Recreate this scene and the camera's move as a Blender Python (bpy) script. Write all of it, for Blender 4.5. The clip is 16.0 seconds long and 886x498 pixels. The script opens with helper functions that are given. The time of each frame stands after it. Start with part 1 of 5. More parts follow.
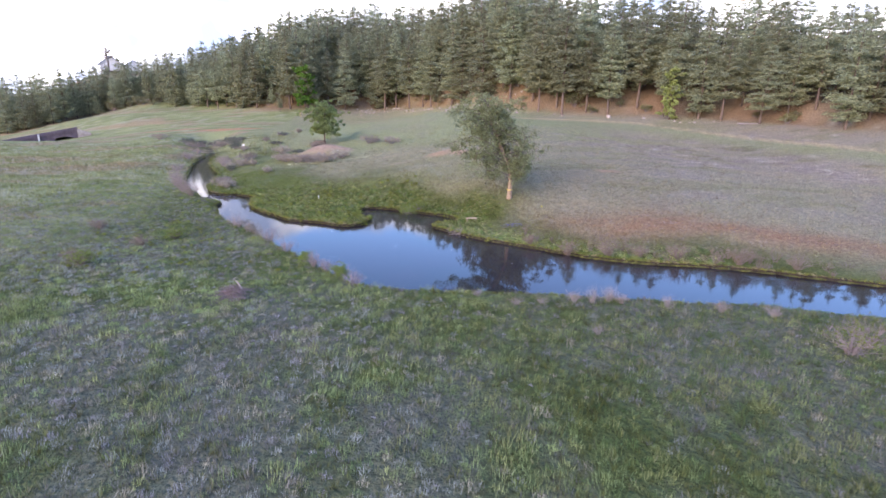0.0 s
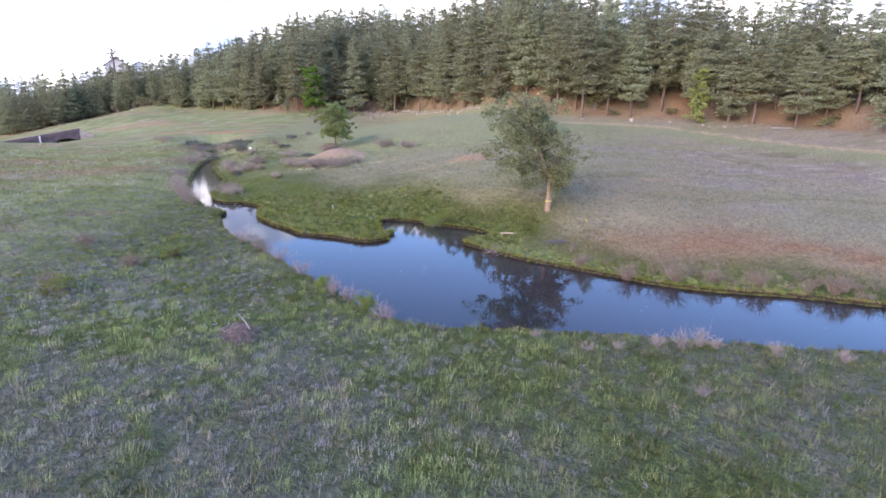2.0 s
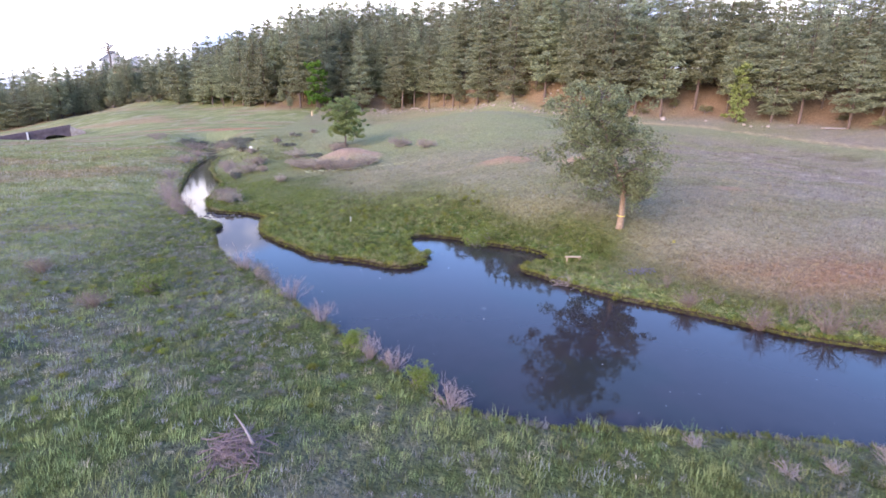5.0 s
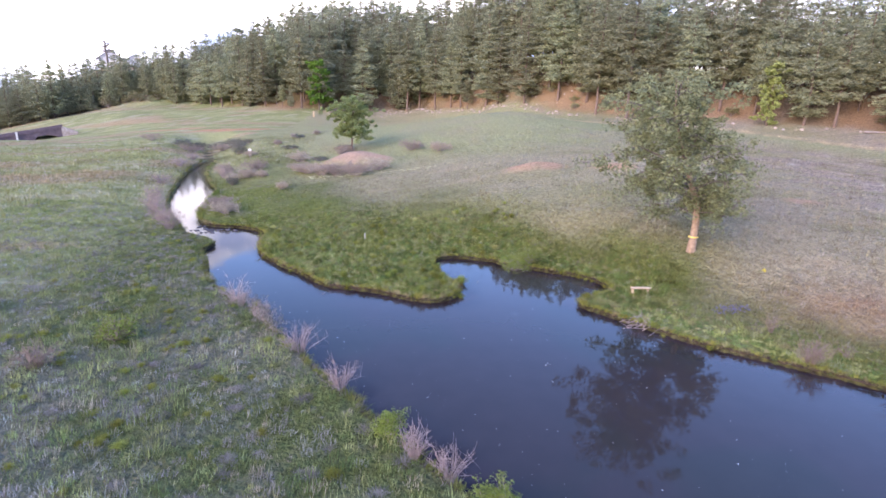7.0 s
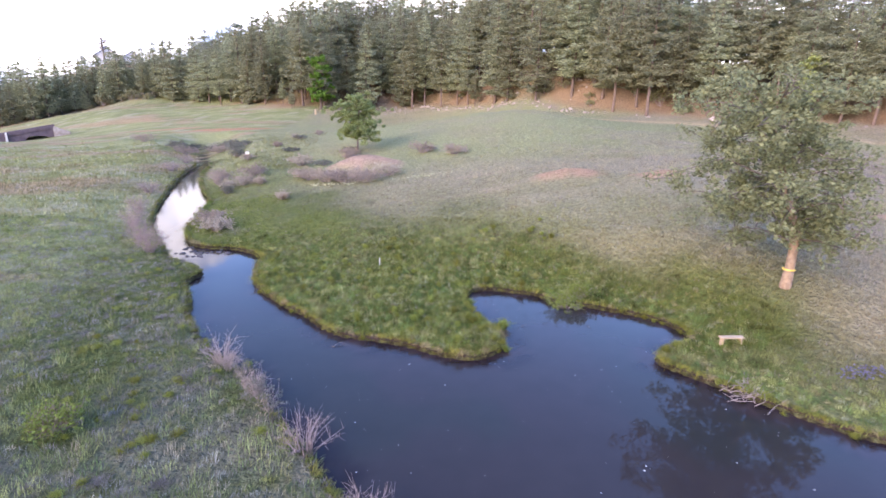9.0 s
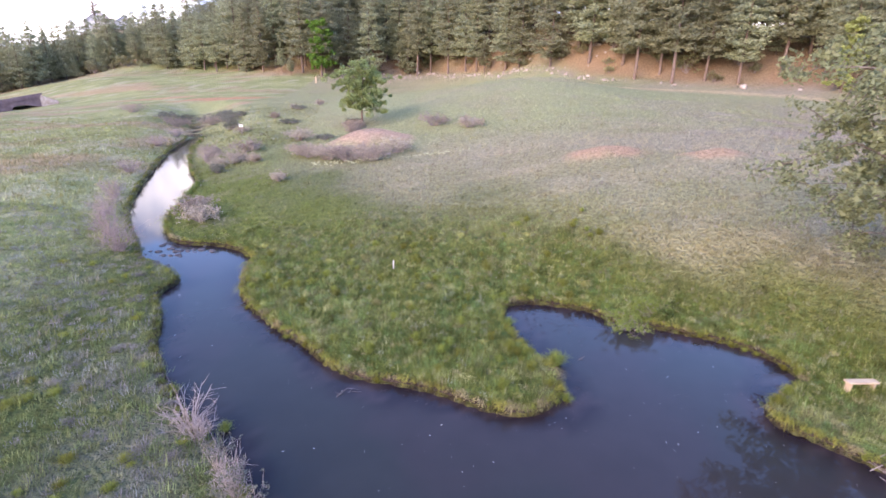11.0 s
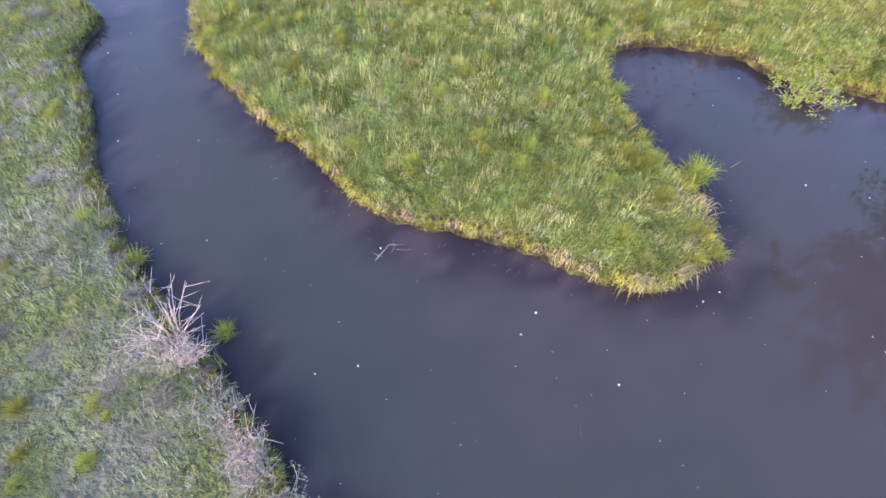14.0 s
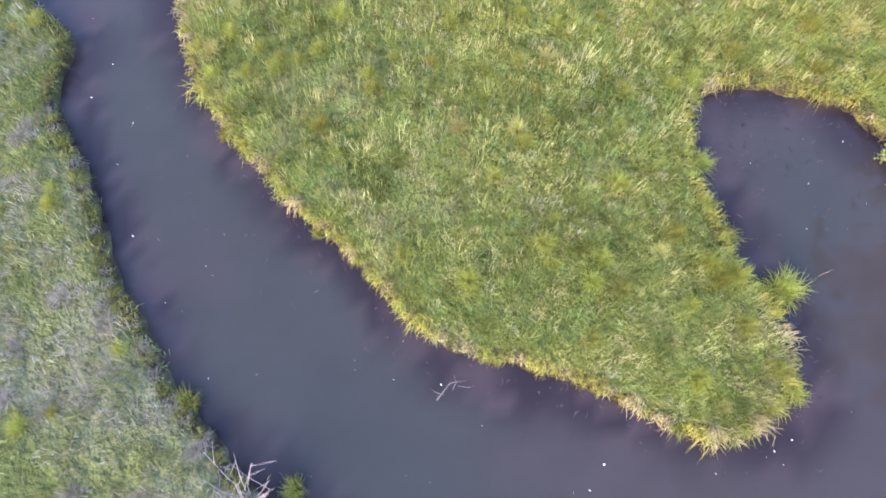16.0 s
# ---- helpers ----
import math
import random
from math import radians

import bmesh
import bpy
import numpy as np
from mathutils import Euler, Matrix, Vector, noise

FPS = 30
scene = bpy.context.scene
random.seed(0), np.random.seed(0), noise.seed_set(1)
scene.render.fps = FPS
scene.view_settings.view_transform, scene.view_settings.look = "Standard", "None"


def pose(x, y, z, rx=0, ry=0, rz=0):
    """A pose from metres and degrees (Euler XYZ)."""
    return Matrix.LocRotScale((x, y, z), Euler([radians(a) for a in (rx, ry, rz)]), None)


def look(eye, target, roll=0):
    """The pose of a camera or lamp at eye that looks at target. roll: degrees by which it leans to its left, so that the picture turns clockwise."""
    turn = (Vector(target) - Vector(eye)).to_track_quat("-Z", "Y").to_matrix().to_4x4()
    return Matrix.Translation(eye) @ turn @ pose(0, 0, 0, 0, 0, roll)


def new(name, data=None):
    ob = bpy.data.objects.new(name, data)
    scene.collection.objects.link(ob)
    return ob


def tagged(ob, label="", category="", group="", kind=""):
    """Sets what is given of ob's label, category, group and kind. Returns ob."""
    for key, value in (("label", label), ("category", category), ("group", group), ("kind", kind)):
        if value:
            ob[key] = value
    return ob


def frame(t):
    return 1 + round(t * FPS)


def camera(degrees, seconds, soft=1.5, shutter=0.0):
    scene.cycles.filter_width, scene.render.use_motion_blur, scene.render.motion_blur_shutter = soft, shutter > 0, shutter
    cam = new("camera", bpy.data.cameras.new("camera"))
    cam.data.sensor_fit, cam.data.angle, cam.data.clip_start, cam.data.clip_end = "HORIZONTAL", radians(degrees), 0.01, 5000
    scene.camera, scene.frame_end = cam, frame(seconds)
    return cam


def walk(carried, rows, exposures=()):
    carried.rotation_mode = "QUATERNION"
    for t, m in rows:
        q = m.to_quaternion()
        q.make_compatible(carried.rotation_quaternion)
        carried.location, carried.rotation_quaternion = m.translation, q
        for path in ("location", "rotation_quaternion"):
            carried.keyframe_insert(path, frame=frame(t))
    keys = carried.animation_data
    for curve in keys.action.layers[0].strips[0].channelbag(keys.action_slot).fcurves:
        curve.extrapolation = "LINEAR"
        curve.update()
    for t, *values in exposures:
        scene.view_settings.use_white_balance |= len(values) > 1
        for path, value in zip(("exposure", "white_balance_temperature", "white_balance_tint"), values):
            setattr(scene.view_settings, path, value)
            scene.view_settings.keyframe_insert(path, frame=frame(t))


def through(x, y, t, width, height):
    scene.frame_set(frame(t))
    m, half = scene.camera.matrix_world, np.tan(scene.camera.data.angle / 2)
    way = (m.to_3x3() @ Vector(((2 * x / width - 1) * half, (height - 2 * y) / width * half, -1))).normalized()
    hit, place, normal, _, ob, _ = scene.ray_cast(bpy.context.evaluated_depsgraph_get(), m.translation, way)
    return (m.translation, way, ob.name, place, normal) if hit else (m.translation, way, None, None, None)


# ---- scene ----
cam = camera(81.2, 16.0, soft=1.6, shutter=0.35)
PATH = [
    (0, (6.23, -2.90, 13.58), (7.44, 6.63, 10.81), 0.86),
    (0.5, (5.71, -1.04, 13.51), (6.91, 8.49, 10.75), 0.90),
    (1, (5.25, 0.71, 13.44), (6.41, 10.25, 10.69), 0.99),
    (1.5, (4.76, 2.40, 13.36), (5.91, 11.95, 10.62), 1.07),
    (2, (4.33, 4.13, 13.23), (5.46, 13.69, 10.51), 1.09),
    (2.5, (3.87, 5.74, 13.18), (5.00, 15.29, 10.45), 1.11),
    (3, (3.41, 7.40, 13.11), (4.54, 16.95, 10.37), 1.14),
    (3.5, (2.94, 9.25, 12.99), (4.07, 18.80, 10.23), 1.21),
    (4, (2.47, 11.19, 12.84), (3.60, 20.74, 10.08), 1.27),
    (6.5, (0.17, 21.28, 12.09), (1.32, 30.84, 9.39), 1.65),
    (7, (-0.22, 23.13, 12.08), (0.93, 32.69, 9.37), 1.69),
    (7.5, (-0.61, 24.99, 12.16), (0.53, 34.54, 9.43), 1.68),
    (8, (-0.94, 26.93, 12.23), (0.21, 36.48, 9.49), 1.61),
    (8.5, (-1.22, 28.82, 12.35), (-0.08, 38.37, 9.59), 1.54),
    (11, (-2.12, 37.69, 12.23), (-1.06, 47.06, 8.90), 1.42),
    (11.5, (-2.40, 39.54, 12.08), (-1.34, 48.66, 8.12), 1.54),
    (12, (-2.48, 41.26, 12.10), (-1.50, 50.01, 7.35), 1.23),
    (12.5, (-2.36, 43.21, 11.96), (-1.61, 51.21, 6.00), -0.17),
    (13, (-2.30, 44.88, 11.81), (-1.79, 52.04, 4.84), -1.79),
    (13.5, (-2.45, 46.48, 11.83), (-2.07, 52.84, 4.12), -2.62),
    (14, (-2.83, 47.77, 11.67), (-2.49, 53.15, 3.25), -2.66),
    (14.5, (-3.10, 49.38, 11.95), (-2.80, 53.97, 3.07), -2.63),
    (15, (-3.27, 50.98, 12.38), (-3.06, 54.99, 3.22), -3.09),
    (15.5, (-3.40, 52.88, 12.97), (-3.28, 56.31, 3.58), -4.14),
    (16, (-3.64, 55.33, 13.71), (-3.58, 57.93, 4.05), -5.59),
]
EXPOSURES = [(0, 2.28, 7050, 23), (4, 2.37, 7050, 25), (7, 2.57, 7150, 28), (8.7, 2.62, 7200, 28), (11, 2.75, 7500, 29), (12, 2.99, 7400, 25), (13, 3.38, 7700, 27),
             (14, 3.5, 8350, 24), (16, 3.78, 9000, 21)]
walk(cam, [(t, look(eye, target, roll)) for t, eye, target, roll in PATH], EXPOSURES)

# ---------------------------------------------------------------- sky and sun
SUN_AZIMUTH, SUN_ELEVATION = 228.0, 20.0     # degrees, clockwise from +y
world = bpy.data.worlds.new("evening_sky")
scene.world = world
world.use_nodes = True


def node(tree, kind, **values):
    n = tree.nodes.new(kind)
    for key, value in values.items():
        if key in n.inputs:
            n.inputs[key].default_value = value
    return n


def build_sky():
    tree = world.node_tree
    tree.nodes.clear()
    sky = tree.nodes.new("ShaderNodeTexSky")
    sky.sky_type, sky.sun_disc = "NISHITA", False
    sky.sun_elevation, sky.sun_rotation = radians(SUN_ELEVATION), radians(SUN_AZIMUTH)
    sky.altitude, sky.dust_density, sky.ozone_density = 2000, 0.4, 2.5
    clear = node(tree, "ShaderNodeBackground", Strength=0.15)
    tint = tree.nodes.new("ShaderNodeVectorMath")
    tint.operation = "MULTIPLY"
    tint.inputs[1].default_value = (0.74, 0.90, 1.08)
    tree.links.new(sky.outputs[0], tint.inputs[0])
    tree.links.new(tint.outputs[0], clear.inputs[0])
    coords = tree.nodes.new("ShaderNodeTexCoord")
    split = tree.nodes.new("ShaderNodeSeparateXYZ")
    tree.links.new(coords.outputs["Generated"], split.inputs[0])
    puffs = node(tree, "ShaderNodeTexNoise", Scale=3.2, Detail=5.0, Roughness=0.55)
    tree.links.new(coords.outputs["Generated"], puffs.inputs["Vector"])
    # the cloud bank stands on the horizon and breaks up towards its top
    lift = node(tree, "ShaderNodeMath")
    lift.operation = "MULTIPLY_ADD"
    tree.links.new(puffs.outputs[0], lift.inputs[0])
    lift.inputs[1].default_value = -0.24
    slant = node(tree, "ShaderNodeMath")
    slant.operation = "MULTIPLY_ADD"
    tree.links.new(split.outputs["X"], slant.inputs[0])
    slant.inputs[1].default_value = 0.09
    tree.links.new(split.outputs["Z"], slant.inputs[2])
    tree.links.new(slant.outputs[0], lift.inputs[2])
    bank = tree.nodes.new("ShaderNodeValToRGB")
    bank.color_ramp.elements[0].position, bank.color_ramp.elements[0].color = 0.128, (1, 1, 1, 1)
    bank.color_ramp.elements[1].position, bank.color_ramp.elements[1].color = 0.146, (0, 0, 0, 1)
    tree.links.new(lift.outputs[0], bank.inputs[0])
    cloud = node(tree, "ShaderNodeBackground", Strength=0.68)
    # bright heads and greyer folds in the cloud
    folds = node(tree, "ShaderNodeTexNoise", Scale=9.0, Detail=4.0, Roughness=0.55)
    tree.links.new(coords.outputs["Generated"], folds.inputs["Vector"])
    shades = tree.nodes.new("ShaderNodeValToRGB")
    shades.color_ramp.elements[0].position, shades.color_ramp.elements[0].color = 0.38, (0.26, 0.36, 0.58, 1)
    shades.color_ramp.elements[1].position, shades.color_ramp.elements[1].color = 0.60, (0.84, 0.91, 1.0, 1)
    tree.links.new(folds.outputs[0], shades.inputs[0])
    tree.links.new(shades.outputs[0], cloud.inputs[0])
    mix = tree.nodes.new("ShaderNodeMixShader")
    tree.links.new(bank.outputs[0], mix.inputs[0])
    tree.links.new(clear.outputs[0], mix.inputs[1])
    tree.links.new(cloud.outputs[0], mix.inputs[2])
    out = tree.nodes.new("ShaderNodeOutputWorld")
    tree.links.new(mix.outputs[0], out.inputs[0])


build_sky()
sun = new("sun", bpy.data.lights.new("sun", "SUN"))
sun.data.energy, sun.data.angle, sun.data.color = 1.15, radians(58), (1.0, 0.84, 0.66)
a, e = radians(SUN_AZIMUTH), radians(SUN_ELEVATION)
sun.matrix_world = look((math.sin(a) * math.cos(e) * 100, math.cos(a) * math.cos(e) * 100, math.sin(e) * 100), (0, 0, 0))

# ---------------------------------------------------------------- plan of the river and the land
def smooth(v, lo, hi):
    v = np.clip((np.asarray(v, float) - lo) / (hi - lo), 0, 1)
    return v * v * (3 - 2 * v)


def lattice(ix, iy, seed):
    h = np.sin(ix * 127.1 + iy * 311.7 + seed * 74.7) * 43758.5453
    return h - np.floor(h)


def value_noise(x, y, size, seed=0):
    x, y = np.asarray(x, float) / size, np.asarray(y, float) / size
    ix, iy = np.floor(x), np.floor(y)
    fx, fy = smooth(x - ix, 0, 1), smooth(y - iy, 0, 1)
    top = lattice(ix, iy, seed) * (1 - fx) + lattice(ix + 1, iy, seed) * fx
    low = lattice(ix, iy + 1, seed) * (1 - fx) + lattice(ix + 1, iy + 1, seed) * fx
    return top * (1 - fy) + low * fy


def fbm(x, y, size, seed=0):
    return (value_noise(x, y, size, seed) * 0.5 + value_noise(x, y, size / 2.1, seed + 3) * 0.3
            + value_noise(x, y, size / 4.3, seed + 7) * 0.2)


def spline(points, step=0.6):
    """A Catmull-Rom curve through the points."""
    p = np.array([points[0], *points, points[-1]], float)
    out = []
    for a, b, c, d in zip(p, p[1:], p[2:], p[3:]):
        n = max(2, min(40, int(np.linalg.norm(c - b) / step)))
        for u in np.arange(n) / n:
            out.append(0.5 * (2 * b + (c - a) * u + (2 * a - 5 * b + 4 * c - d) * u * u + (3 * b - a - 3 * c + d) * u ** 3))
    return np.array(out + [p[-1]])


# the far bank, from downstream round the bay and the tongue of grass to the riffle and the upper pool
FAR_BANK = [(150, -30), (70, 17), (45.5, 30.6), (36, 35.6), (27.2, 38.4), (20.6, 43.2), (16.1, 47.0), (13.2, 50.5), (12.1, 52.1),
            (12.6, 53.3), (14.1, 54.2), (15.3, 55.2), (14.5, 57.5), (12.5, 58.9), (10.6, 60.0), (9.0, 60.9), (8.5, 61.8), (7.0, 62.4), (5.6, 62.9),
            (4.4, 62.6), (3.8, 61.3), (3.7, 59.7), (4.1, 58.1), (4.6, 56.7), (4.9, 55.5), (4.7, 54.5), (4.0, 53.7), (2.8, 53.3), (2.0, 53.5),
            (1.0, 54.0), (-0.2, 54.9), (-2.0, 55.6), (-3.3, 56.1), (-4.4, 56.9), (-6.0, 58.9), (-8.2, 61.6), (-9.7, 63.7), (-10.7, 65.8),
            (-10.9, 68.0), (-10.9, 70.1), (-12.2, 72.2), (-13.9, 73.2), (-17.0, 74.2), (-19.2, 78), (-20.2, 81.5), (-20.6, 86), (-21.8, 93),
            (-24.5, 99.5), (-28, 109), (-30.4, 118.5), (-33, 130), (-37.5, 142), (-42, 155), (-47, 172)]
NEAR_BANK = [(150, -45), (70, 7), (38.7, 24.6), (26.5, 28.6), (17.5, 30.9), (9, 32.3), (4.8, 33.6), (3.2, 35.6), (0.3, 39.8), (-3.3, 45.2),
             (-6.7, 50.7), (-9.4, 54.2), (-11.2, 56.8), (-12.2, 58.8), (-13.5, 62.2), (-14.7, 65.2), (-14.2, 67.3), (-15.6, 68.7), (-17.4, 70.4),
             (-18.9, 72.8), (-19.8, 74.6), (-22.7, 80), (-24.8, 85), (-27.0, 92.5), (-30.0, 104), (-32.6, 115), (-35.0, 130), (-39.5, 142.5), (-44, 156), (-48.3, 172)]


def shores():
    far, near = spline(FAR_BANK), spline(NEAR_BANK)
    for line, seed in ((far, 11), (near, 23)):
        wob = 0.5
        line[:, 0] += wob * (fbm(line[:, 0], line[:, 1], 1.6, seed) - 0.5)
        line[:, 1] += wob * (fbm(line[:, 0], line[:, 1], 1.6, seed + 1) - 0.5)
    return np.vstack([far, near[::-1]]), len(far)


RIVER, FAR_COUNT = shores()


def river_exact(x, y):
    x, y = np.asarray(x, float).ravel(), np.asarray(y, float).ravel()
    best, which, inside = np.full(x.shape, 1e9), np.zeros(x.shape, int), np.zeros(x.shape, bool)
    nxt = np.roll(RIVER, -1, axis=0)
    for n, ((ax, ay), (bx, by)) in enumerate(zip(RIVER, nxt)):
        dx, dy = bx - ax, by - ay
        u = np.clip(((x - ax) * dx + (y - ay) * dy) / (dx * dx + dy * dy + 1e-12), 0, 1)
        d = (x - ax - u * dx) ** 2 + (y - ay - u * dy) ** 2
        near = d < best
        best[near], which[near] = d[near], n
        cross = (ay > y) != (by > y)
        if dy:
            inside ^= cross & (x < dx * (y - ay) / dy + ax)
    d = np.sqrt(best)
    return np.where(inside, -d, d), (which < FAR_COUNT) & ((y < 128) | (x > -38 + (y - 128) * 0.1))


TABLE_X = np.concatenate([np.arange(-62, -24, 1.0), np.arange(-24, 26, 0.3), np.arange(26, 153, 1.0)])
TABLE_Y = np.concatenate([np.arange(-48, 26, 1.0), np.arange(26, 80, 0.3), np.arange(80, 179, 1.0)])


def distance_table():
    gx, gy = np.meshgrid(TABLE_X, TABLE_Y)
    d, far = river_exact(gx, gy)
    return d.reshape(gx.shape), far.reshape(gx.shape)


TABLE_D, TABLE_FAR = distance_table()


def river_distance(x, y):
    """Metres from the water's edge, negative on the water, and whether the nearest edge is on the far bank."""
    x, y = np.asarray(x, float).ravel(), np.asarray(y, float).ravel()
    cx, cy = np.clip(x, TABLE_X[0], TABLE_X[-1]), np.clip(y, TABLE_Y[0], TABLE_Y[-1])
    i = np.clip(np.searchsorted(TABLE_X, cx) - 1, 0, len(TABLE_X) - 2)
    j = np.clip(np.searchsorted(TABLE_Y, cy) - 1, 0, len(TABLE_Y) - 2)
    u, v = (cx - TABLE_X[i]) / (TABLE_X[i + 1] - TABLE_X[i]), (cy - TABLE_Y[j]) / (TABLE_Y[j + 1] - TABLE_Y[j])
    d = ((TABLE_D[j, i] * (1 - u) + TABLE_D[j, i + 1] * u) * (1 - v) + (TABLE_D[j + 1, i] * (1 - u) + TABLE_D[j + 1, i + 1] * u) * v)
    return d + np.hypot(x - cx, y - cy), TABLE_FAR[j + (v > 0.5), i + (u > 0.5)]


# heights of the meadow and of the wooded hill: x, y, z
MEADOW = [(16.5, 54, 1.05), (21.6, 56.4, 3.1), (27, 52, 1.7), (38, 51, 2.4), (17.6, 84, 4.8), (53, 87, 5.0), (73, 100, 4.6), (69, 83, 3.5),
          (60, 45, 1.4), (90, 60, 1.5), (-2, 67, 0.5), (-4, 103, 2.3), (-6, 120, 3.6), (-23, 121, 2.4), (-41, 180, 3.0), (-64, 123, 0.4),
          (-15, 46, 0.4), (-17, 39, 0.7), (-4, 33, 0.6), (10, 10, 0.8), (-30, 0, 1.2), (40, 0, 0.8), (-25, 80, 0.8), (-45, 60, 1.2), (-90, 80, 1.5), (0, -40, 1)]
SLOPE = [(30, 142, 10.8), (45, 139, 8.9), (72, 145, 9.4), (84, 133, 9.6), (51, 177, 11.5), (36, 210, 11.5), (-11, 251, 10), (15, 252, 10.8), (-40, 243, 8.6),
        (-66, 268, 9), (-172, 264, -5.3), (-156, 262, -3.3), (-146, 266, -0.3), (-137, 282, 2.9), (-117, 284, 8.2), (-109, 287, 11), (-97, 281, 8.8), (-112, 210, -3.4), (-132, 196, -4), (-92, 186, -1.2), (-90, 226, 2.0), (-128, 240, -1.0), (-104, 245, 4.6), (-186, 426, 20), (102, 119, 9.4), (110, 96, 8.6), (-30, 285, 20)]
HEIGHTS = [(15, 300, 25), (60, 245, 26), (46, 212, 20), (60, 190, 20), (85, 205, 19), (110, 165, 20), (150, 130, 19), (122, 125, 13), (190, 160, 30), (60, 330, 34), (150, 250, 26), (-140, 335, 8), (-165, 300, 2), (-100, 350, 20),
        (-260, 330, -5), (-260, 430, 8), (-300, 250, -6), (250, 60, 10), (250, 400, 36)]


def plate_fit():
    p = np.array(MEADOW + SLOPE + HEIGHTS, float)
    xy, z = p[:, :2] / 100, p[:, 2]
    d = np.linalg.norm(xy[:, None] - xy[None], axis=-1)
    k = np.where(d > 0, d * d * np.log(d + 1e-12), 0) + np.eye(len(p)) * 0.0008
    side = np.c_[np.ones(len(p)), xy]
    full = np.block([[k, side], [side.T, np.zeros((3, 3))]])
    return xy, np.linalg.solve(full, np.r_[z, 0, 0, 0])


PLATE_XY, PLATE_W = plate_fit()


def plate(x, y):
    q = np.c_[np.clip(x, -300, 250), np.clip(y, -60, 430)] / 100
    out = np.zeros(len(q))
    for s in range(0, len(q), 20000):
        c = q[s:s + 20000]
        d = np.linalg.norm(c[:, None] - PLATE_XY[None], axis=-1)
        out[s:s + 20000] = np.where(d > 0, d * d * np.log(d + 1e-12), 0) @ PLATE_W[:-3] + PLATE_W[-3] + c @ PLATE_W[-2:]
    return out


def height(x, y, d=None):
    """The ground's height."""
    x, y = np.asarray(x, float).ravel(), np.asarray(y, float).ravel()
    if d is None:
        d, _ = river_distance(x, y)
    land = plate(x, y)
    land = np.where(y > 165, land, np.maximum(land, 0.35))
    z = 0.30 * smooth(d, -0.1, 0.45) + (land - 0.3) * smooth(d, 0.2, 9)
    z = z + smooth(d, 0.3, 3) * ((fbm(x, y, 3.2, 5) - 0.5) * 0.22 + (fbm(x, y, 14, 9) - 0.5) * 0.5)
    # the knoll under the house
    z = z + 12 * np.exp(-((x + 186) / 45) ** 2 - ((y - 424) / 45) ** 2)
    # two low mounds of dug earth in the field
    z = z + 0.8 * np.exp(-((x - 17.6) / 3.2) ** 2 - ((y - 84) / 1.8) ** 2) + 0.7 * np.exp(-((x - 26.5) / 2.6) ** 2 - ((y - 80) / 1.4) ** 2)
    # the heap of soil behind the near poplar, and the cut slope below the wood
    z = z + 2.3 * np.exp(-((x + 4.5) / 5.0) ** 2 - ((y - 104.5) / 2.8) ** 2)
    z = z + 4.5 * smooth(y - hill_edge(x), -1, 15) * smooth(x, -60, -35) * smooth(x, 150, 120)
    return np.where(d < 0, -0.06 - 0.7 * smooth(-d, 0, 1.6), z)


def spot(x, y):
    return float(height([x], [y])[0])


# ---------------------------------------------------------------- what grows where
def from_water(x, d):
    """Metres from the water, stretched where the lush strip is narrow."""
    return d * (1 + 1.5 * smooth(x, 7, 16))


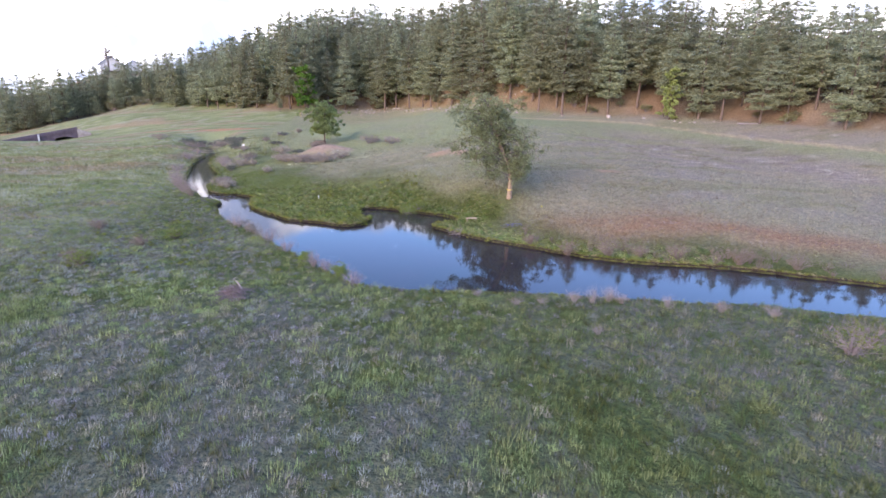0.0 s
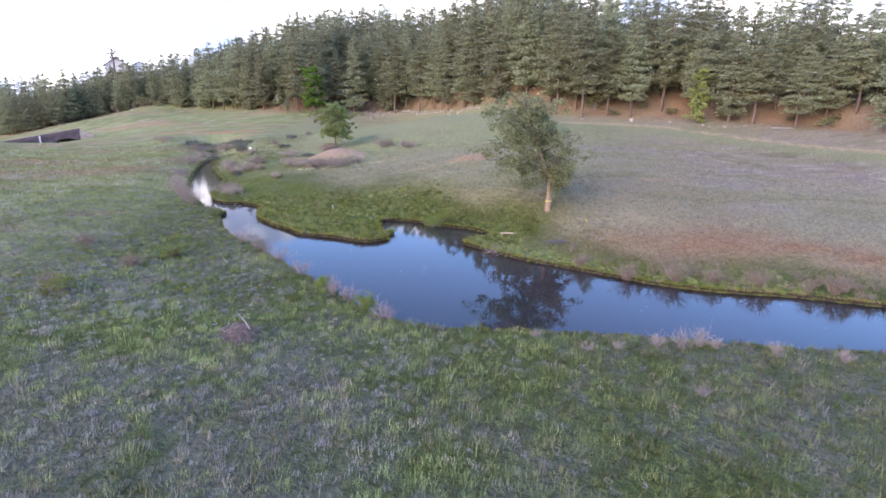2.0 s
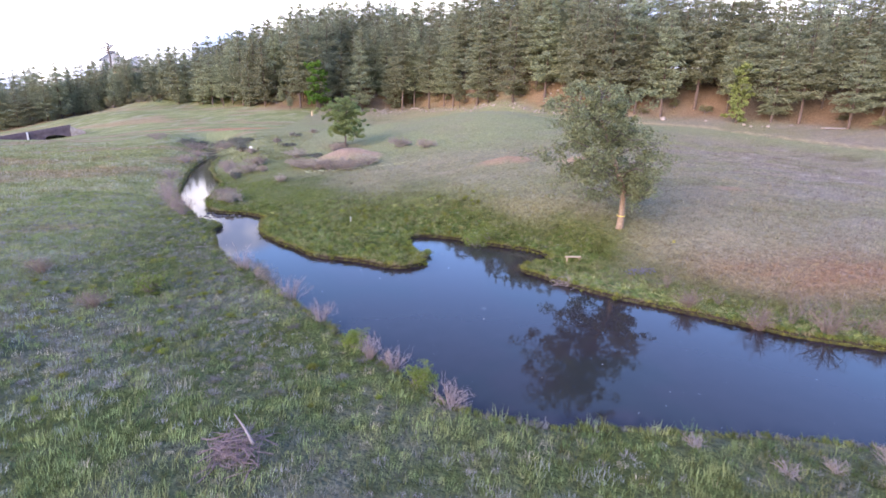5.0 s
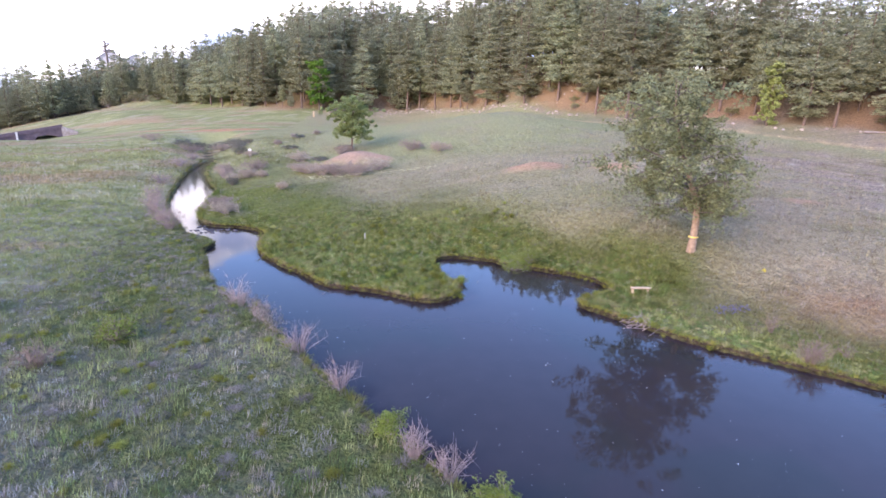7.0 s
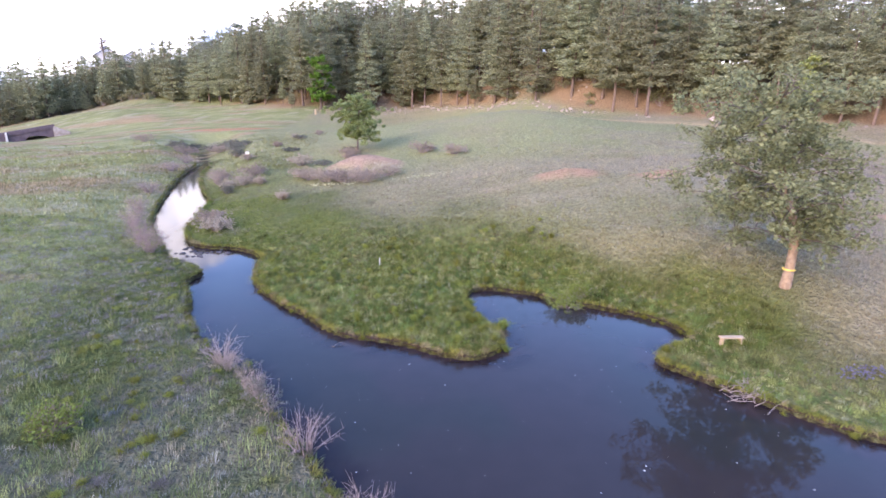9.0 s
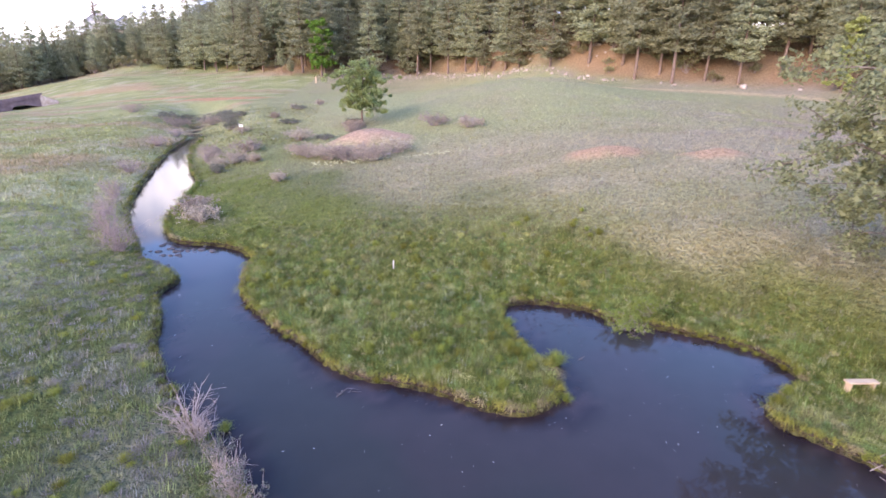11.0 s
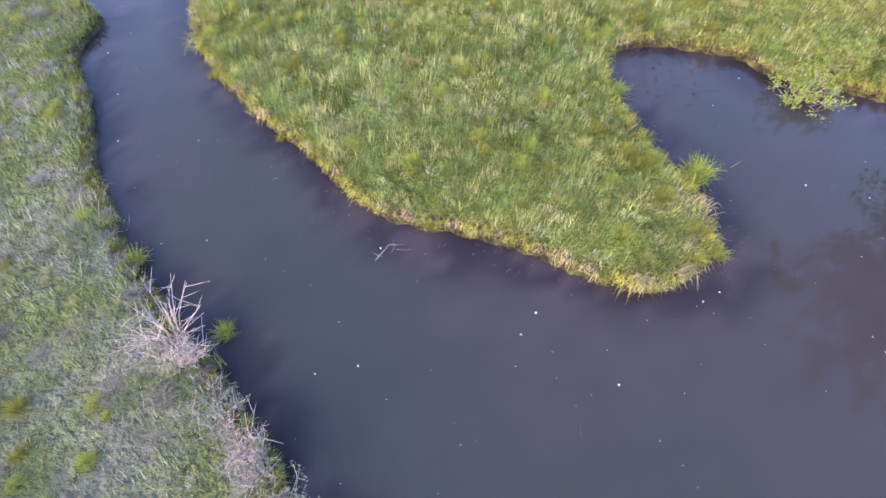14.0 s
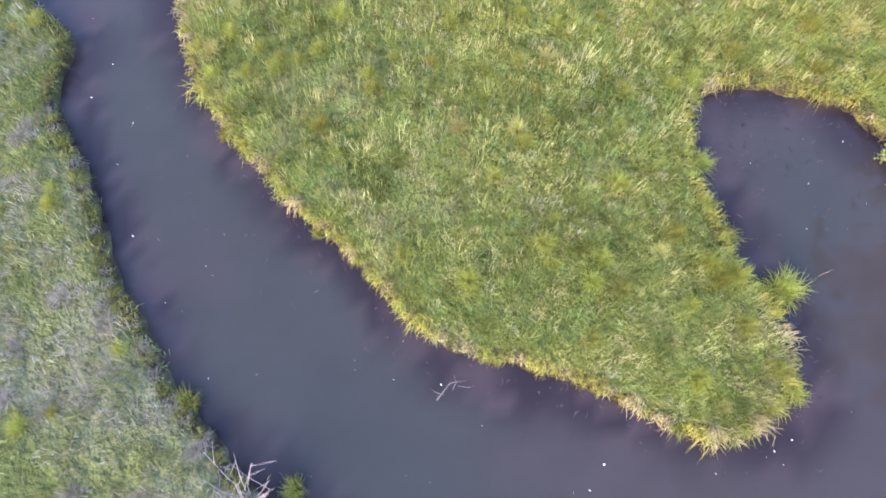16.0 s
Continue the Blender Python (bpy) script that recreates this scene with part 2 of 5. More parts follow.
def region_colour(x, y, d, far):
    """The colour of the plant cover and of bare soil."""
    x, y, d = (np.asarray(v, float) for v in (x, y, d))
    def mix(base, colour, amount):
        return base + (np.array(colour) - base) * np.clip(amount, 0, 1)[:, None]
    n1, n2, n3 = fbm(x, y, 1.3, 31), fbm(x, y, 8, 37), fbm(x, y, 0.8, 41)
    green, sage, straw = (0.10, 0.125, 0.048), (0.16, 0.162, 0.14), (0.26, 0.23, 0.17)
    base = np.tile(np.array(green), (len(x), 1))
    # the near bank: green with grey sage and dead stalks
    base = mix(base, sage, np.where(far, 0, smooth(n1 * 0.45 + n2 * 0.55, 0.34, 0.66)) * 0.8)
    base = mix(base, straw, np.where(far, 0, smooth(n3 * 0.7 + n2 * 0.3, 0.55, 0.72)) * 0.4)
    # the far meadow turns pale away from the water
    wide = from_water(x, d)
    away = smooth(wide + (n2 - 0.5) * 16, 3, 27) * far
    base = mix(base, (0.35, 0.31, 0.235), away * 0.88)
    lilac = smooth(fbm(x, y, 20, 43) + 0.003 * (x - 20), 0.42, 0.62) * away * smooth(x, 12, 45)
    base = mix(base, (0.325, 0.28, 0.243), lilac * 0.85)
    streak = smooth(fbm(x * 0.35, y * 1.3, 5, 57), 0.50, 0.66) * away
    base = mix(base, (0.22, 0.22, 0.12), streak * 0.4)
    base = mix(base, (0.37, 0.31, 0.23), smooth(fbm(x * 0.4, y * 1.2, 4, 59), 0.55, 0.68) * away * 0.5)
    base = mix(base, (0.25, 0.25, 0.135), np.exp(-((x - 11) / 13) ** 2 - ((y - 71) / 9) ** 2) * far * (0.45 + 0.4 * smooth(n2, 0.4, 0.6)))
    pale = smooth(y, 85, 110) * smooth(x, 85, 40) * smooth(y, 260, 200) * far
    base = mix(base, (0.30, 0.315, 0.18), pale * (0.55 + 0.4 * smooth(n2, 0.35, 0.6)))
    lush = smooth(wide + (n2 - 0.5) * 13 + (n1 - 0.5) * 5, 16, 2.0) * far * smooth(y, 120, 90) * (1 - 0.65 * smooth(x, 20, 34))
    base = mix(base, (0.155, 0.18, 0.055), lush)
    base = mix(base, (0.12, 0.148, 0.042), lush * smooth(fbm(x, y, 3.0, 45), 0.50, 0.62) * 0.7)
    base = mix(base, (0.25, 0.24, 0.14), lush * smooth(n1 * 0.5 + n2 * 0.5, 0.52, 0.66) * 0.6)
    rim = smooth(d + (n3 - 0.5) * 0.5, 0.55, 0.15) * far * smooth(y, 125, 95)
    base = mix(base, (0.21, 0.195, 0.05), rim * 0.55 * smooth(fbm(x, y, 1.4, 49), 0.3, 0.55))
    # the valley upstream is fresh green
    up = np.maximum(smooth(y, 68, 90), smooth(y, 34, 58) * smooth(x, -17, -28)) * (~far)
    base = mix(base, (0.315, 0.335, 0.175), up * (0.62 + 0.33 * smooth(n2, 0.20, 0.46)))
    base = mix(base, (0.36, 0.27, 0.19), up * smooth(fbm(x * 0.5, y, 9, 63), 0.54, 0.66) * 0.8)
    base = mix(base, (0.20, 0.235, 0.11), up * smooth(fbm(x * 0.6, y * 1.2, 4, 65), 0.50, 0.64) * 0.6)
    base = mix(base, (0.42, 0.40, 0.31), up * smooth(fbm(x * 0.7, y, 3, 66), 0.60, 0.70) * 0.6)
    # dry tussocks on dug ground in the right of the field
    turf = smooth(fbm(x * 0.6, y * 1.4, 5, 47) + 0.45 * np.exp(-((x - 78) / 8) ** 2 - ((y - 97) / 4) ** 2), 0.68, 0.82) * smooth(x, 40, 55) * smooth(y, 70, 80) * smooth(y, 120, 105)
    base = mix(base, (0.15, 0.15, 0.075), turf * 0.6)
    # red earth
    def blob(cx, cy, rx, ry, seed):
        r = ((x - cx) / rx) ** 2 + ((y - cy) / ry) ** 2
        return smooth(np.exp(-r) + (fbm(x, y, 2.5, seed) - 0.5) * 0.7, 0.35, 0.75)
    red = (0.44, 0.285, 0.205)
    for cx, cy, rx, ry, amount in ((17.6, 84, 4.5, 2.6, 0.9), (26.5, 80, 3.5, 1.8, 0.8),
                                   (-46, 186, 13, 6, 1.0), (-52, 187, 6, 4, 1.0), (-66, 198, 14, 3, 0.6), (-95, 228, 22, 4, 0.6), (-36, 168, 3, 5, 0.7), (38, 66, 1.8, 1.0, 0.8)):
        base = mix(base, red, blob(cx, cy, rx, ry, 51) * amount)
    base = mix(base, (0.47, 0.255, 0.165), np.maximum(blob(-46, 186, 15, 6, 51), blob(-66, 196, 12, 3, 52) * 0.7))
    base = mix(base, (0.43, 0.30, 0.245), blob(-4.5, 104.5, 6.5, 3.2, 51) * 0.95)
    # rust-coloured dead grass behind the far bank downstream
    band = np.exp(-((y - np.interp(x, [22, 38, 45, 70], [48.5, 46, 41, 26])) / 3.6) ** 2) * smooth(x, 19, 31)
    base = mix(base, (0.335, 0.215, 0.15), band * (0.6 + 0.4 * smooth(fbm(x * 0.6, y * 1.5, 3, 69), 0.35, 0.6)))
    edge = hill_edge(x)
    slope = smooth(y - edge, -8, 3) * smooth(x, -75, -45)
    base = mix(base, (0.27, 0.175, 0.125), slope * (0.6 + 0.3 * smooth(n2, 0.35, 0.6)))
    # the ground turns darker and browner back inside the wood
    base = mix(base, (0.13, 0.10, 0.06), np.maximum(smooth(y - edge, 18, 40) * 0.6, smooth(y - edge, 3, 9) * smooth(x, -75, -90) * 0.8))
    dug = smooth(fbm(x * 0.8, y * 1.1, 4, 73), 0.50, 0.64) * smooth(x, 34, 48) * smooth(y, 62, 74) * smooth(y, 118, 104)
    base = mix(base, (0.30, 0.245, 0.235), dug * 0.7)
    base = mix(base, (0.50, 0.45, 0.40), dug * smooth(fbm(x, y * 1.6, 1.5, 75), 0.58, 0.7) * 0.7)
    lane = np.interp(x, [36, 44, 54, 62, 70, 77, 84, 94, 110], [141, 144, 146, 144, 138, 129, 114, 96, 66]) - y
    base = mix(base, (0.29, 0.315, 0.19), smooth(lane, 1, 4) * smooth(lane, 26, 9) * smooth(x, 34, 42) * 0.7)
    track = np.exp(-((y - np.interp(x, [36, 44, 54, 62, 70, 77, 84, 94, 110], [141, 144, 146, 144, 138, 129, 114, 96, 66])) / 2.0) ** 2) * smooth(x, 32, 40)
    base = mix(base, (0.50, 0.40, 0.28), track * smooth(n3, 0.2, 0.4))
    stones = np.exp(-((y - edge + 8) / 4.0) ** 2) * smooth(x, -25, -5) * smooth(x, 58, 46)
    base = mix(base, (0.30, 0.26, 0.22), stones * smooth(n3, 0.4, 0.6))
    # dark soil under and beside the water, widened to paint the bank's shade line
    close = smooth(y, 80, 75) * smooth(x, 27, 22)
    bed = smooth(d - 0.22 * close, 0.02, -0.12)
    base = mix(base, (0.05, 0.04, 0.03), bed)
    # the sandy road behind the bridge
    base = mix(base, (0.37, 0.28, 0.20), smooth(y - edge, -12, -4) * smooth(x, -112, -126) * 0.8)
    return np.clip(base * [1.01, 1.0, 0.88], 0.01, 1)


def hill_edge(x):
    """The foot of the wooded slope."""
    return np.interp(x, [-320, -190, -172, -156, -146, -137, -127, -117, -108, -97, -85, -66, -40, -11, 15, 36, 51, 64, 77, 89, 102, 112, 200],
                     [300, 278, 264, 262, 266, 282, 284, 284, 286, 281, 278, 268, 243, 251, 250, 210, 177, 157, 146, 136, 119, 98, 20])

# ---------------------------------------------------------------- materials
def material(name, rough=0.8):
    m = bpy.data.materials.new(name)
    m.use_nodes = True
    m.node_tree.nodes["Principled BSDF"].inputs["Roughness"].default_value = rough
    return m, m.node_tree, m.node_tree.nodes["Principled BSDF"]


def link(tree, a, b):
    tree.links.new(a, b)


def noise_value(tree, scale, detail=4.0, low=0.0, high=1.0):
    """Object-space noise stretched to low..high."""
    coords = tree.nodes.new("ShaderNodeTexCoord")
    n = node(tree, "ShaderNodeTexNoise", Scale=scale, Detail=detail)
    link(tree, coords.outputs["Object"], n.inputs["Vector"])
    r = tree.nodes.new("ShaderNodeMapRange")
    r.inputs["From Min"].default_value, r.inputs["From Max"].default_value = 0.3, 0.7
    r.inputs["To Min"].default_value, r.inputs["To Max"].default_value = low, high
    link(tree, n.outputs[0], r.inputs[0])
    return r.outputs[0]


def times_colour(tree, colour, factor):
    m = tree.nodes.new("ShaderNodeVectorMath")
    m.operation = "SCALE"
    if isinstance(colour, tuple):
        m.inputs[0].default_value = colour[:3]
    else:
        link(tree, colour, m.inputs[0])
    link(tree, factor, m.inputs["Scale"])
    return m.outputs[0]


def mixed(tree, factor, a, b):
    m = tree.nodes.new("ShaderNodeMix")
    m.data_type = "RGBA"
    link(tree, factor, m.inputs[0])
    for socket, value in ((m.inputs[6], a), (m.inputs[7], b)):
        if isinstance(value, tuple):
            socket.default_value = (*value[:3], 1)
        else:
            link(tree, value, socket)
    return m.outputs[2]


def bump(tree, bsdf, value, strength, distance=0.05):
    b = node(tree, "ShaderNodeBump", Strength=strength, Distance=distance)
    link(tree, value, b.inputs["Height"])
    link(tree, b.outputs[0], bsdf.inputs["Normal"])


def ground_material():
    m, t, b = material("meadow_ground", 0.95)
    b.inputs["Specular IOR Level"].default_value = 0.1
    at = t.nodes.new("ShaderNodeAttribute")
    at.attribute_name = "cover"
    grain = noise_value(t, 3.0, 8.0, 0.72, 1.24)
    fine = noise_value(t, 14.0, 6.0, 0.75, 1.25)
    link(t, times_colour(t, times_colour(t, at.outputs["Color"], grain), fine), b.inputs["Base Color"])
    bump(t, b, noise_value(t, 5.0, 8.0), 0.9, 0.25)
    return m


def leaf_material(name, colour, spread=0.35, attribute=None, through=0.35):
    """Leaves, needles and blades: each one its own shade, with some light passing through."""
    m = bpy.data.materials.new(name)
    m.use_nodes = True
    t = m.node_tree
    t.nodes.clear()
    geo = t.nodes.new("ShaderNodeNewGeometry")
    info = t.nodes.new("ShaderNodeObjectInfo")
    r = t.nodes.new("ShaderNodeMapRange")
    r.inputs["To Min"].default_value, r.inputs["To Max"].default_value = 1 - spread, 1 + spread
    link(t, geo.outputs["Random Per Island"], r.inputs[0])
    base = colour
    if attribute:
        at = t.nodes.new("ShaderNodeAttribute")
        at.attribute_name = attribute
        base = at.outputs["Color"]
    r2 = t.nodes.new("ShaderNodeMapRange")
    r2.inputs["To Min"].default_value, r2.inputs["To Max"].default_value = 0.75, 1.25
    link(t, info.outputs["Random"], r2.inputs[0])
    c = times_colour(t, times_colour(t, base, r.outputs[0]), r2.outputs[0])
    hue = node(t, "ShaderNodeHueSaturation")
    hs = t.nodes.new("ShaderNodeMapRange")
    hs.inputs["To Min"].default_value, hs.inputs["To Max"].default_value = 0.48, 0.515
    link(t, info.outputs["Random"], hs.inputs[0])
    link(t, hs.outputs[0], hue.inputs["Hue"])
    link(t, c, hue.inputs["Color"])
    d, tr, mix = t.nodes.new("ShaderNodeBsdfDiffuse"), t.nodes.new("ShaderNodeBsdfTranslucent"), t.nodes.new("ShaderNodeMixShader")
    link(t, hue.outputs[0], d.inputs["Color"])
    link(t, hue.outputs[0], tr.inputs["Color"])
    mix.inputs[0].default_value = through
    link(t, d.outputs[0], mix.inputs[1])
    link(t, tr.outputs[0], mix.inputs[2])
    out = t.nodes.new("ShaderNodeOutputMaterial")
    link(t, mix.outputs[0], out.inputs[0])
    return m


def bark_material(name, dark, light, scale=6.0):
    m, t, b = material(name, 0.9)
    link(t, mixed(t, noise_value(t, scale, 6.0), dark, light), b.inputs["Base Color"])
    bump(t, b, noise_value(t, scale * 2, 6.0), 0.7, 0.05)
    return m


def water_material():
    m, t, b = material("river_water", 0.03)
    b.inputs["IOR"].default_value = 1.285
    at = t.nodes.new("ShaderNodeAttribute")
    at.attribute_name = "cover"
    link(t, times_colour(t, at.outputs["Color"], noise_value(t, 0.8, 6.0, 0.94, 1.06)), b.inputs["Base Color"])
    # the quick shallow water above the riffle is ruffled
    place = t.nodes.new("ShaderNodeTexCoord")
    split = t.nodes.new("ShaderNodeSeparateXYZ")
    link(t, place.outputs["Object"], split.inputs[0])
    ruffle = t.nodes.new("ShaderNodeMapRange")
    for key, value in (("From Min", 73.0), ("From Max", 90.0), ("To Min", 0.03), ("To Max", 0.06)):
        ruffle.inputs[key].default_value = value
    link(t, split.outputs["Y"], ruffle.inputs[0])
    link(t, ruffle.outputs[0], b.inputs["Roughness"])
    bump(t, b, noise_value(t, 1.6, 3.0), 0.02, 0.03)
    return m


GROUND = ground_material()
BLADES = leaf_material("grass_blades", (0.1, 0.15, 0.04), 0.30, "cover", 0.4)
FIELD_BLADES = leaf_material("field_blades", (0.1, 0.15, 0.04), 0.22, "cover", 0.4)
NEEDLES = leaf_material("pine_needles", (0.315, 0.335, 0.21), 0.45, None, 0.5)
POPLAR_LEAF = leaf_material("poplar_leaves", (0.31, 0.35, 0.185), 0.40, None, 0.5)
FRESH_LEAF = leaf_material("fresh_leaves", (0.30, 0.375, 0.16), 0.35, None, 0.55)
PINE_BARK = bark_material("pine_bark", (0.09, 0.065, 0.055), (0.22, 0.155, 0.125), 3.0)
POPLAR_BARK = bark_material("poplar_bark", (0.23, 0.155, 0.105), (0.37, 0.27, 0.19), 4.0)
LIMB_BARK = bark_material("grey_limb_bark", (0.11, 0.09, 0.072), (0.21, 0.175, 0.145), 4.0)
DRY_WOOD = bark_material("dry_twigs", (0.24, 0.20, 0.185), (0.40, 0.34, 0.32), 5.0)
GREY_WOOD = bark_material("grey_willow", (0.22, 0.17, 0.16), (0.36, 0.29, 0.28), 5.0)
RED_STONE = bark_material("reddish_stone", (0.26, 0.20, 0.17), (0.48, 0.42, 0.37), 1.5)
MASONRY = bark_material("grey_purple_masonry", (0.085, 0.062, 0.075), (0.15, 0.115, 0.13), 0.8)
ROOF = bark_material("pale_slate_roof", (0.26, 0.29, 0.34), (0.40, 0.43, 0.48), 0.7)
PLASTER = bark_material("pale_plaster", (0.62, 0.60, 0.57), (0.74, 0.73, 0.70), 0.8)
PAINT = bark_material("white_paint", (0.70, 0.69, 0.66), (0.82, 0.81, 0.78), 6.0)
YELLOW = bark_material("yellow_tape", (0.75, 0.55, 0.10), (0.85, 0.68, 0.2), 6.0)
BLUE_CLOTH = bark_material("blue_grey_sheet", (0.16, 0.18, 0.27), (0.26, 0.28, 0.38), 3.0)
PLANK = bark_material("pale_pine_plank", (0.42, 0.31, 0.20), (0.58, 0.46, 0.31), 2.0)
WATER = water_material()


# ---------------------------------------------------------------- mesh helpers
def mesh_from(name, verts, faces, mat, smooth_faces=False, colours=None):
    me = bpy.data.meshes.new(name)
    verts = np.asarray(verts, np.float32)
    faces = np.asarray(faces, np.int32)
    k = faces.shape[1]
    me.vertices.add(len(verts))
    me.vertices.foreach_set("co", verts.ravel())
    me.loops.add(faces.size)
    me.loops.foreach_set("vertex_index", faces.ravel())
    me.polygons.add(len(faces))
    me.polygons.foreach_set("loop_start", np.arange(0, faces.size, k, dtype=np.int32))
    me.polygons.foreach_set("use_smooth", np.full(len(faces), smooth_faces))
    if colours is not None:
        at = me.color_attributes.new("cover", "FLOAT_COLOR", "POINT")
        at.data.foreach_set("color", np.c_[colours, np.ones(len(colours))].astype(np.float32).ravel())
    me.materials.append(mat)
    me.update(calc_edges=True)
    return me


def part(name, data, parent, label=""):
    ob = new(name, data)
    ob.parent = parent
    return tagged(ob, label)


def part_bm(name, bm, mat, parent, label=""):
    me = bpy.data.meshes.new(name)
    bm.to_mesh(me)
    bm.free()
    me.materials.append(mat)
    return part(name, me, parent, label)


def thing(name, x, y, z, label, category, group="", turn=0.0):
    ob = new(name)
    ob.matrix_basis = pose(x, y, z, 0, 0, turn)
    return tagged(ob, label, category, group)


def tube(path, radii, sides=6):
    """Vertices and quads of a bent, tapered limb."""
    path = np.asarray(path, float)
    along = np.gradient(path, axis=0)
    along /= np.linalg.norm(along, axis=1)[:, None] + 1e-9
    ref = np.where(np.abs(along[:, 2:3]) > 0.9, np.array([[1.0, 0, 0]]), np.array([[0, 0, 1.0]]))
    u = np.cross(along, ref)
    u /= np.linalg.norm(u, axis=1)[:, None] + 1e-9
    v = np.cross(along, u)
    ang = np.arange(sides) / sides * 2 * np.pi
    ring = np.cos(ang)[None, :, None] * u[:, None] + np.sin(ang)[None, :, None] * v[:, None]
    verts = (path[:, None] + ring * np.asarray(radii, float)[:, None, None]).reshape(-1, 3)
    faces = [(i * sides + j, i * sides + (j + 1) % sides, (i + 1) * sides + (j + 1) % sides, (i + 1) * sides + j)
             for i in range(len(path) - 1) for j in range(sides)]
    return verts, np.array(faces)


def joined(pieces):
    verts, faces, base = [], [], 0
    for v, f in pieces:
        verts.append(v)
        faces.append(np.asarray(f) + base)
        base += len(v)
    return np.vstack(verts), np.vstack(faces)


def leaves(rng, centres, radii, counts, size, flat=0.6, droop=0.0, slim=1.0, level=0.7):
    """Loose triangles in flattened clumps round the centres."""
    c = np.repeat(np.asarray(centres, float), counts, axis=0)
    r = np.repeat(np.asarray(radii, float), counts)[:, None]
    n = len(c)
    off = rng.normal(size=(n, 3))
    off /= np.linalg.norm(off, axis=1)[:, None]
    off *= rng.random((n, 1)) ** 0.45 * r
    off[:, 2] *= flat
    p = c + off
    a, b = rng.normal(size=(n, 3)), rng.normal(size=(n, 3))
    a /= np.linalg.norm(a, axis=1)[:, None]
    a[:, 2] = a[:, 2] * level - droop
    b -= (b * a).sum(1)[:, None] * a
    b /= np.linalg.norm(b, axis=1)[:, None] + 1e-9
    size = np.repeat(np.broadcast_to(size, len(counts)), counts)[:, None]
    s = size * (0.6 + 0.8 * rng.random((n, 1)))
    verts = np.stack([p - a * s - b * s * 0.5 * slim, p + b * s * 0.75 * slim, p + a * s - b * s * 0.2 * slim], 1).reshape(-1, 3)
    return verts, np.arange(3 * n).reshape(-1, 3)


# ---------------------------------------------------------------- ground and water
def axis(fine_lo, fine_hi, step, mid_lo, mid_hi, mid, far):
    a = list(np.arange(fine_lo, fine_hi, step))
    left, right = [fine_lo], [a[-1]]
    for side, stop, limit, sign in ((left, mid_lo, far, -1), (right, mid_hi, far, 1)):
        s = step
        while abs(side[-1]) < limit:
            inside = side[-1] > stop if sign < 0 else side[-1] < stop
            s = min(s * 1.12, mid) if inside else s * 1.25
            side.append(side[-1] + sign * s)
    return np.array(left[:0:-1] + a + right[1:])


def build_ground():
    xs = axis(-22, 26, 0.36, -120, 150, 1.6, 4500)
    ys = axis(28, 78, 0.36, -30, 260, 1.6, 4500)
    gx, gy = np.meshgrid(xs, ys)
    x, y = gx.ravel(), gy.ravel()
    near = (np.abs(x) < 170) & (y > -60) & (y < 190)
    d, far = np.full(x.shape, 200.0), (y > 80) & (x > -38 + (y - 128) * 0.1)
    d[near], far[near] = river_distance(x[near], y[near])
    z = height(x, y, d)
    nx, ny = len(xs), len(ys)
    i = (np.arange(ny - 1)[:, None] * nx + np.arange(nx - 1)[None]).ravel()
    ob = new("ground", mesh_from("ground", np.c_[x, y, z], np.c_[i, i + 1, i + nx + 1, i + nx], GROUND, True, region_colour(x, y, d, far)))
    tagged(ob, "rolling meadow ground with sage, red earth patches and a wooded slope", "ground", kind="structure")


def build_water():
    xs, ys = axis(-20, 22, 0.4, -60, 160, 2.0, 160), axis(26, 80, 0.4, -45, 175, 2.0, 175)
    xs, ys = xs[(xs > -60) & (xs < 152)], ys[(ys > -46) & (ys < 176)]
    gx, gy = np.meshgrid(xs, ys)
    x, y = gx.ravel(), gy.ravel()
    d, far = river_distance(x, y)
    # the muddy bed shows through the shallows
    shallow = smooth(d + (fbm(x, y, 2.4, 61) - 0.5) * 2.0, -1.7, -0.2)[:, None]
    silt = smooth(fbm(x, y, 6, 67) + 0.14 * smooth(x, -6, 5) - 0.06, 0.35, 0.65)[:, None]
    c = np.array([0.028, 0.030, 0.029]) * (1 - silt) + np.array([0.034, 0.0295, 0.031]) * silt
    weed = smooth(fbm(x, y, 0.9, 71), 0.45, 0.62)[:, None]
    bed = np.array([0.018, 0.013, 0.016]) * (1 - weed) + np.array([0.040, 0.029, 0.032]) * weed
    c = (c * (1 - shallow) + bed * shallow) * 1.0
    nx, ny = len(xs), len(ys)
    i = (np.arange(ny - 1)[:, None] * nx + np.arange(nx - 1)[None]).ravel()
    quads = np.c_[i, i + 1, i + nx + 1, i + nx]
    quads = quads[(d[quads] < 1.2).any(axis=1)]
    ob = new("water", mesh_from("water", np.c_[x, y, np.zeros(len(x))], quads, WATER, True, c))
    tagged(ob, "still dark river water mirroring blue sky and clouds", "river", kind="structure")


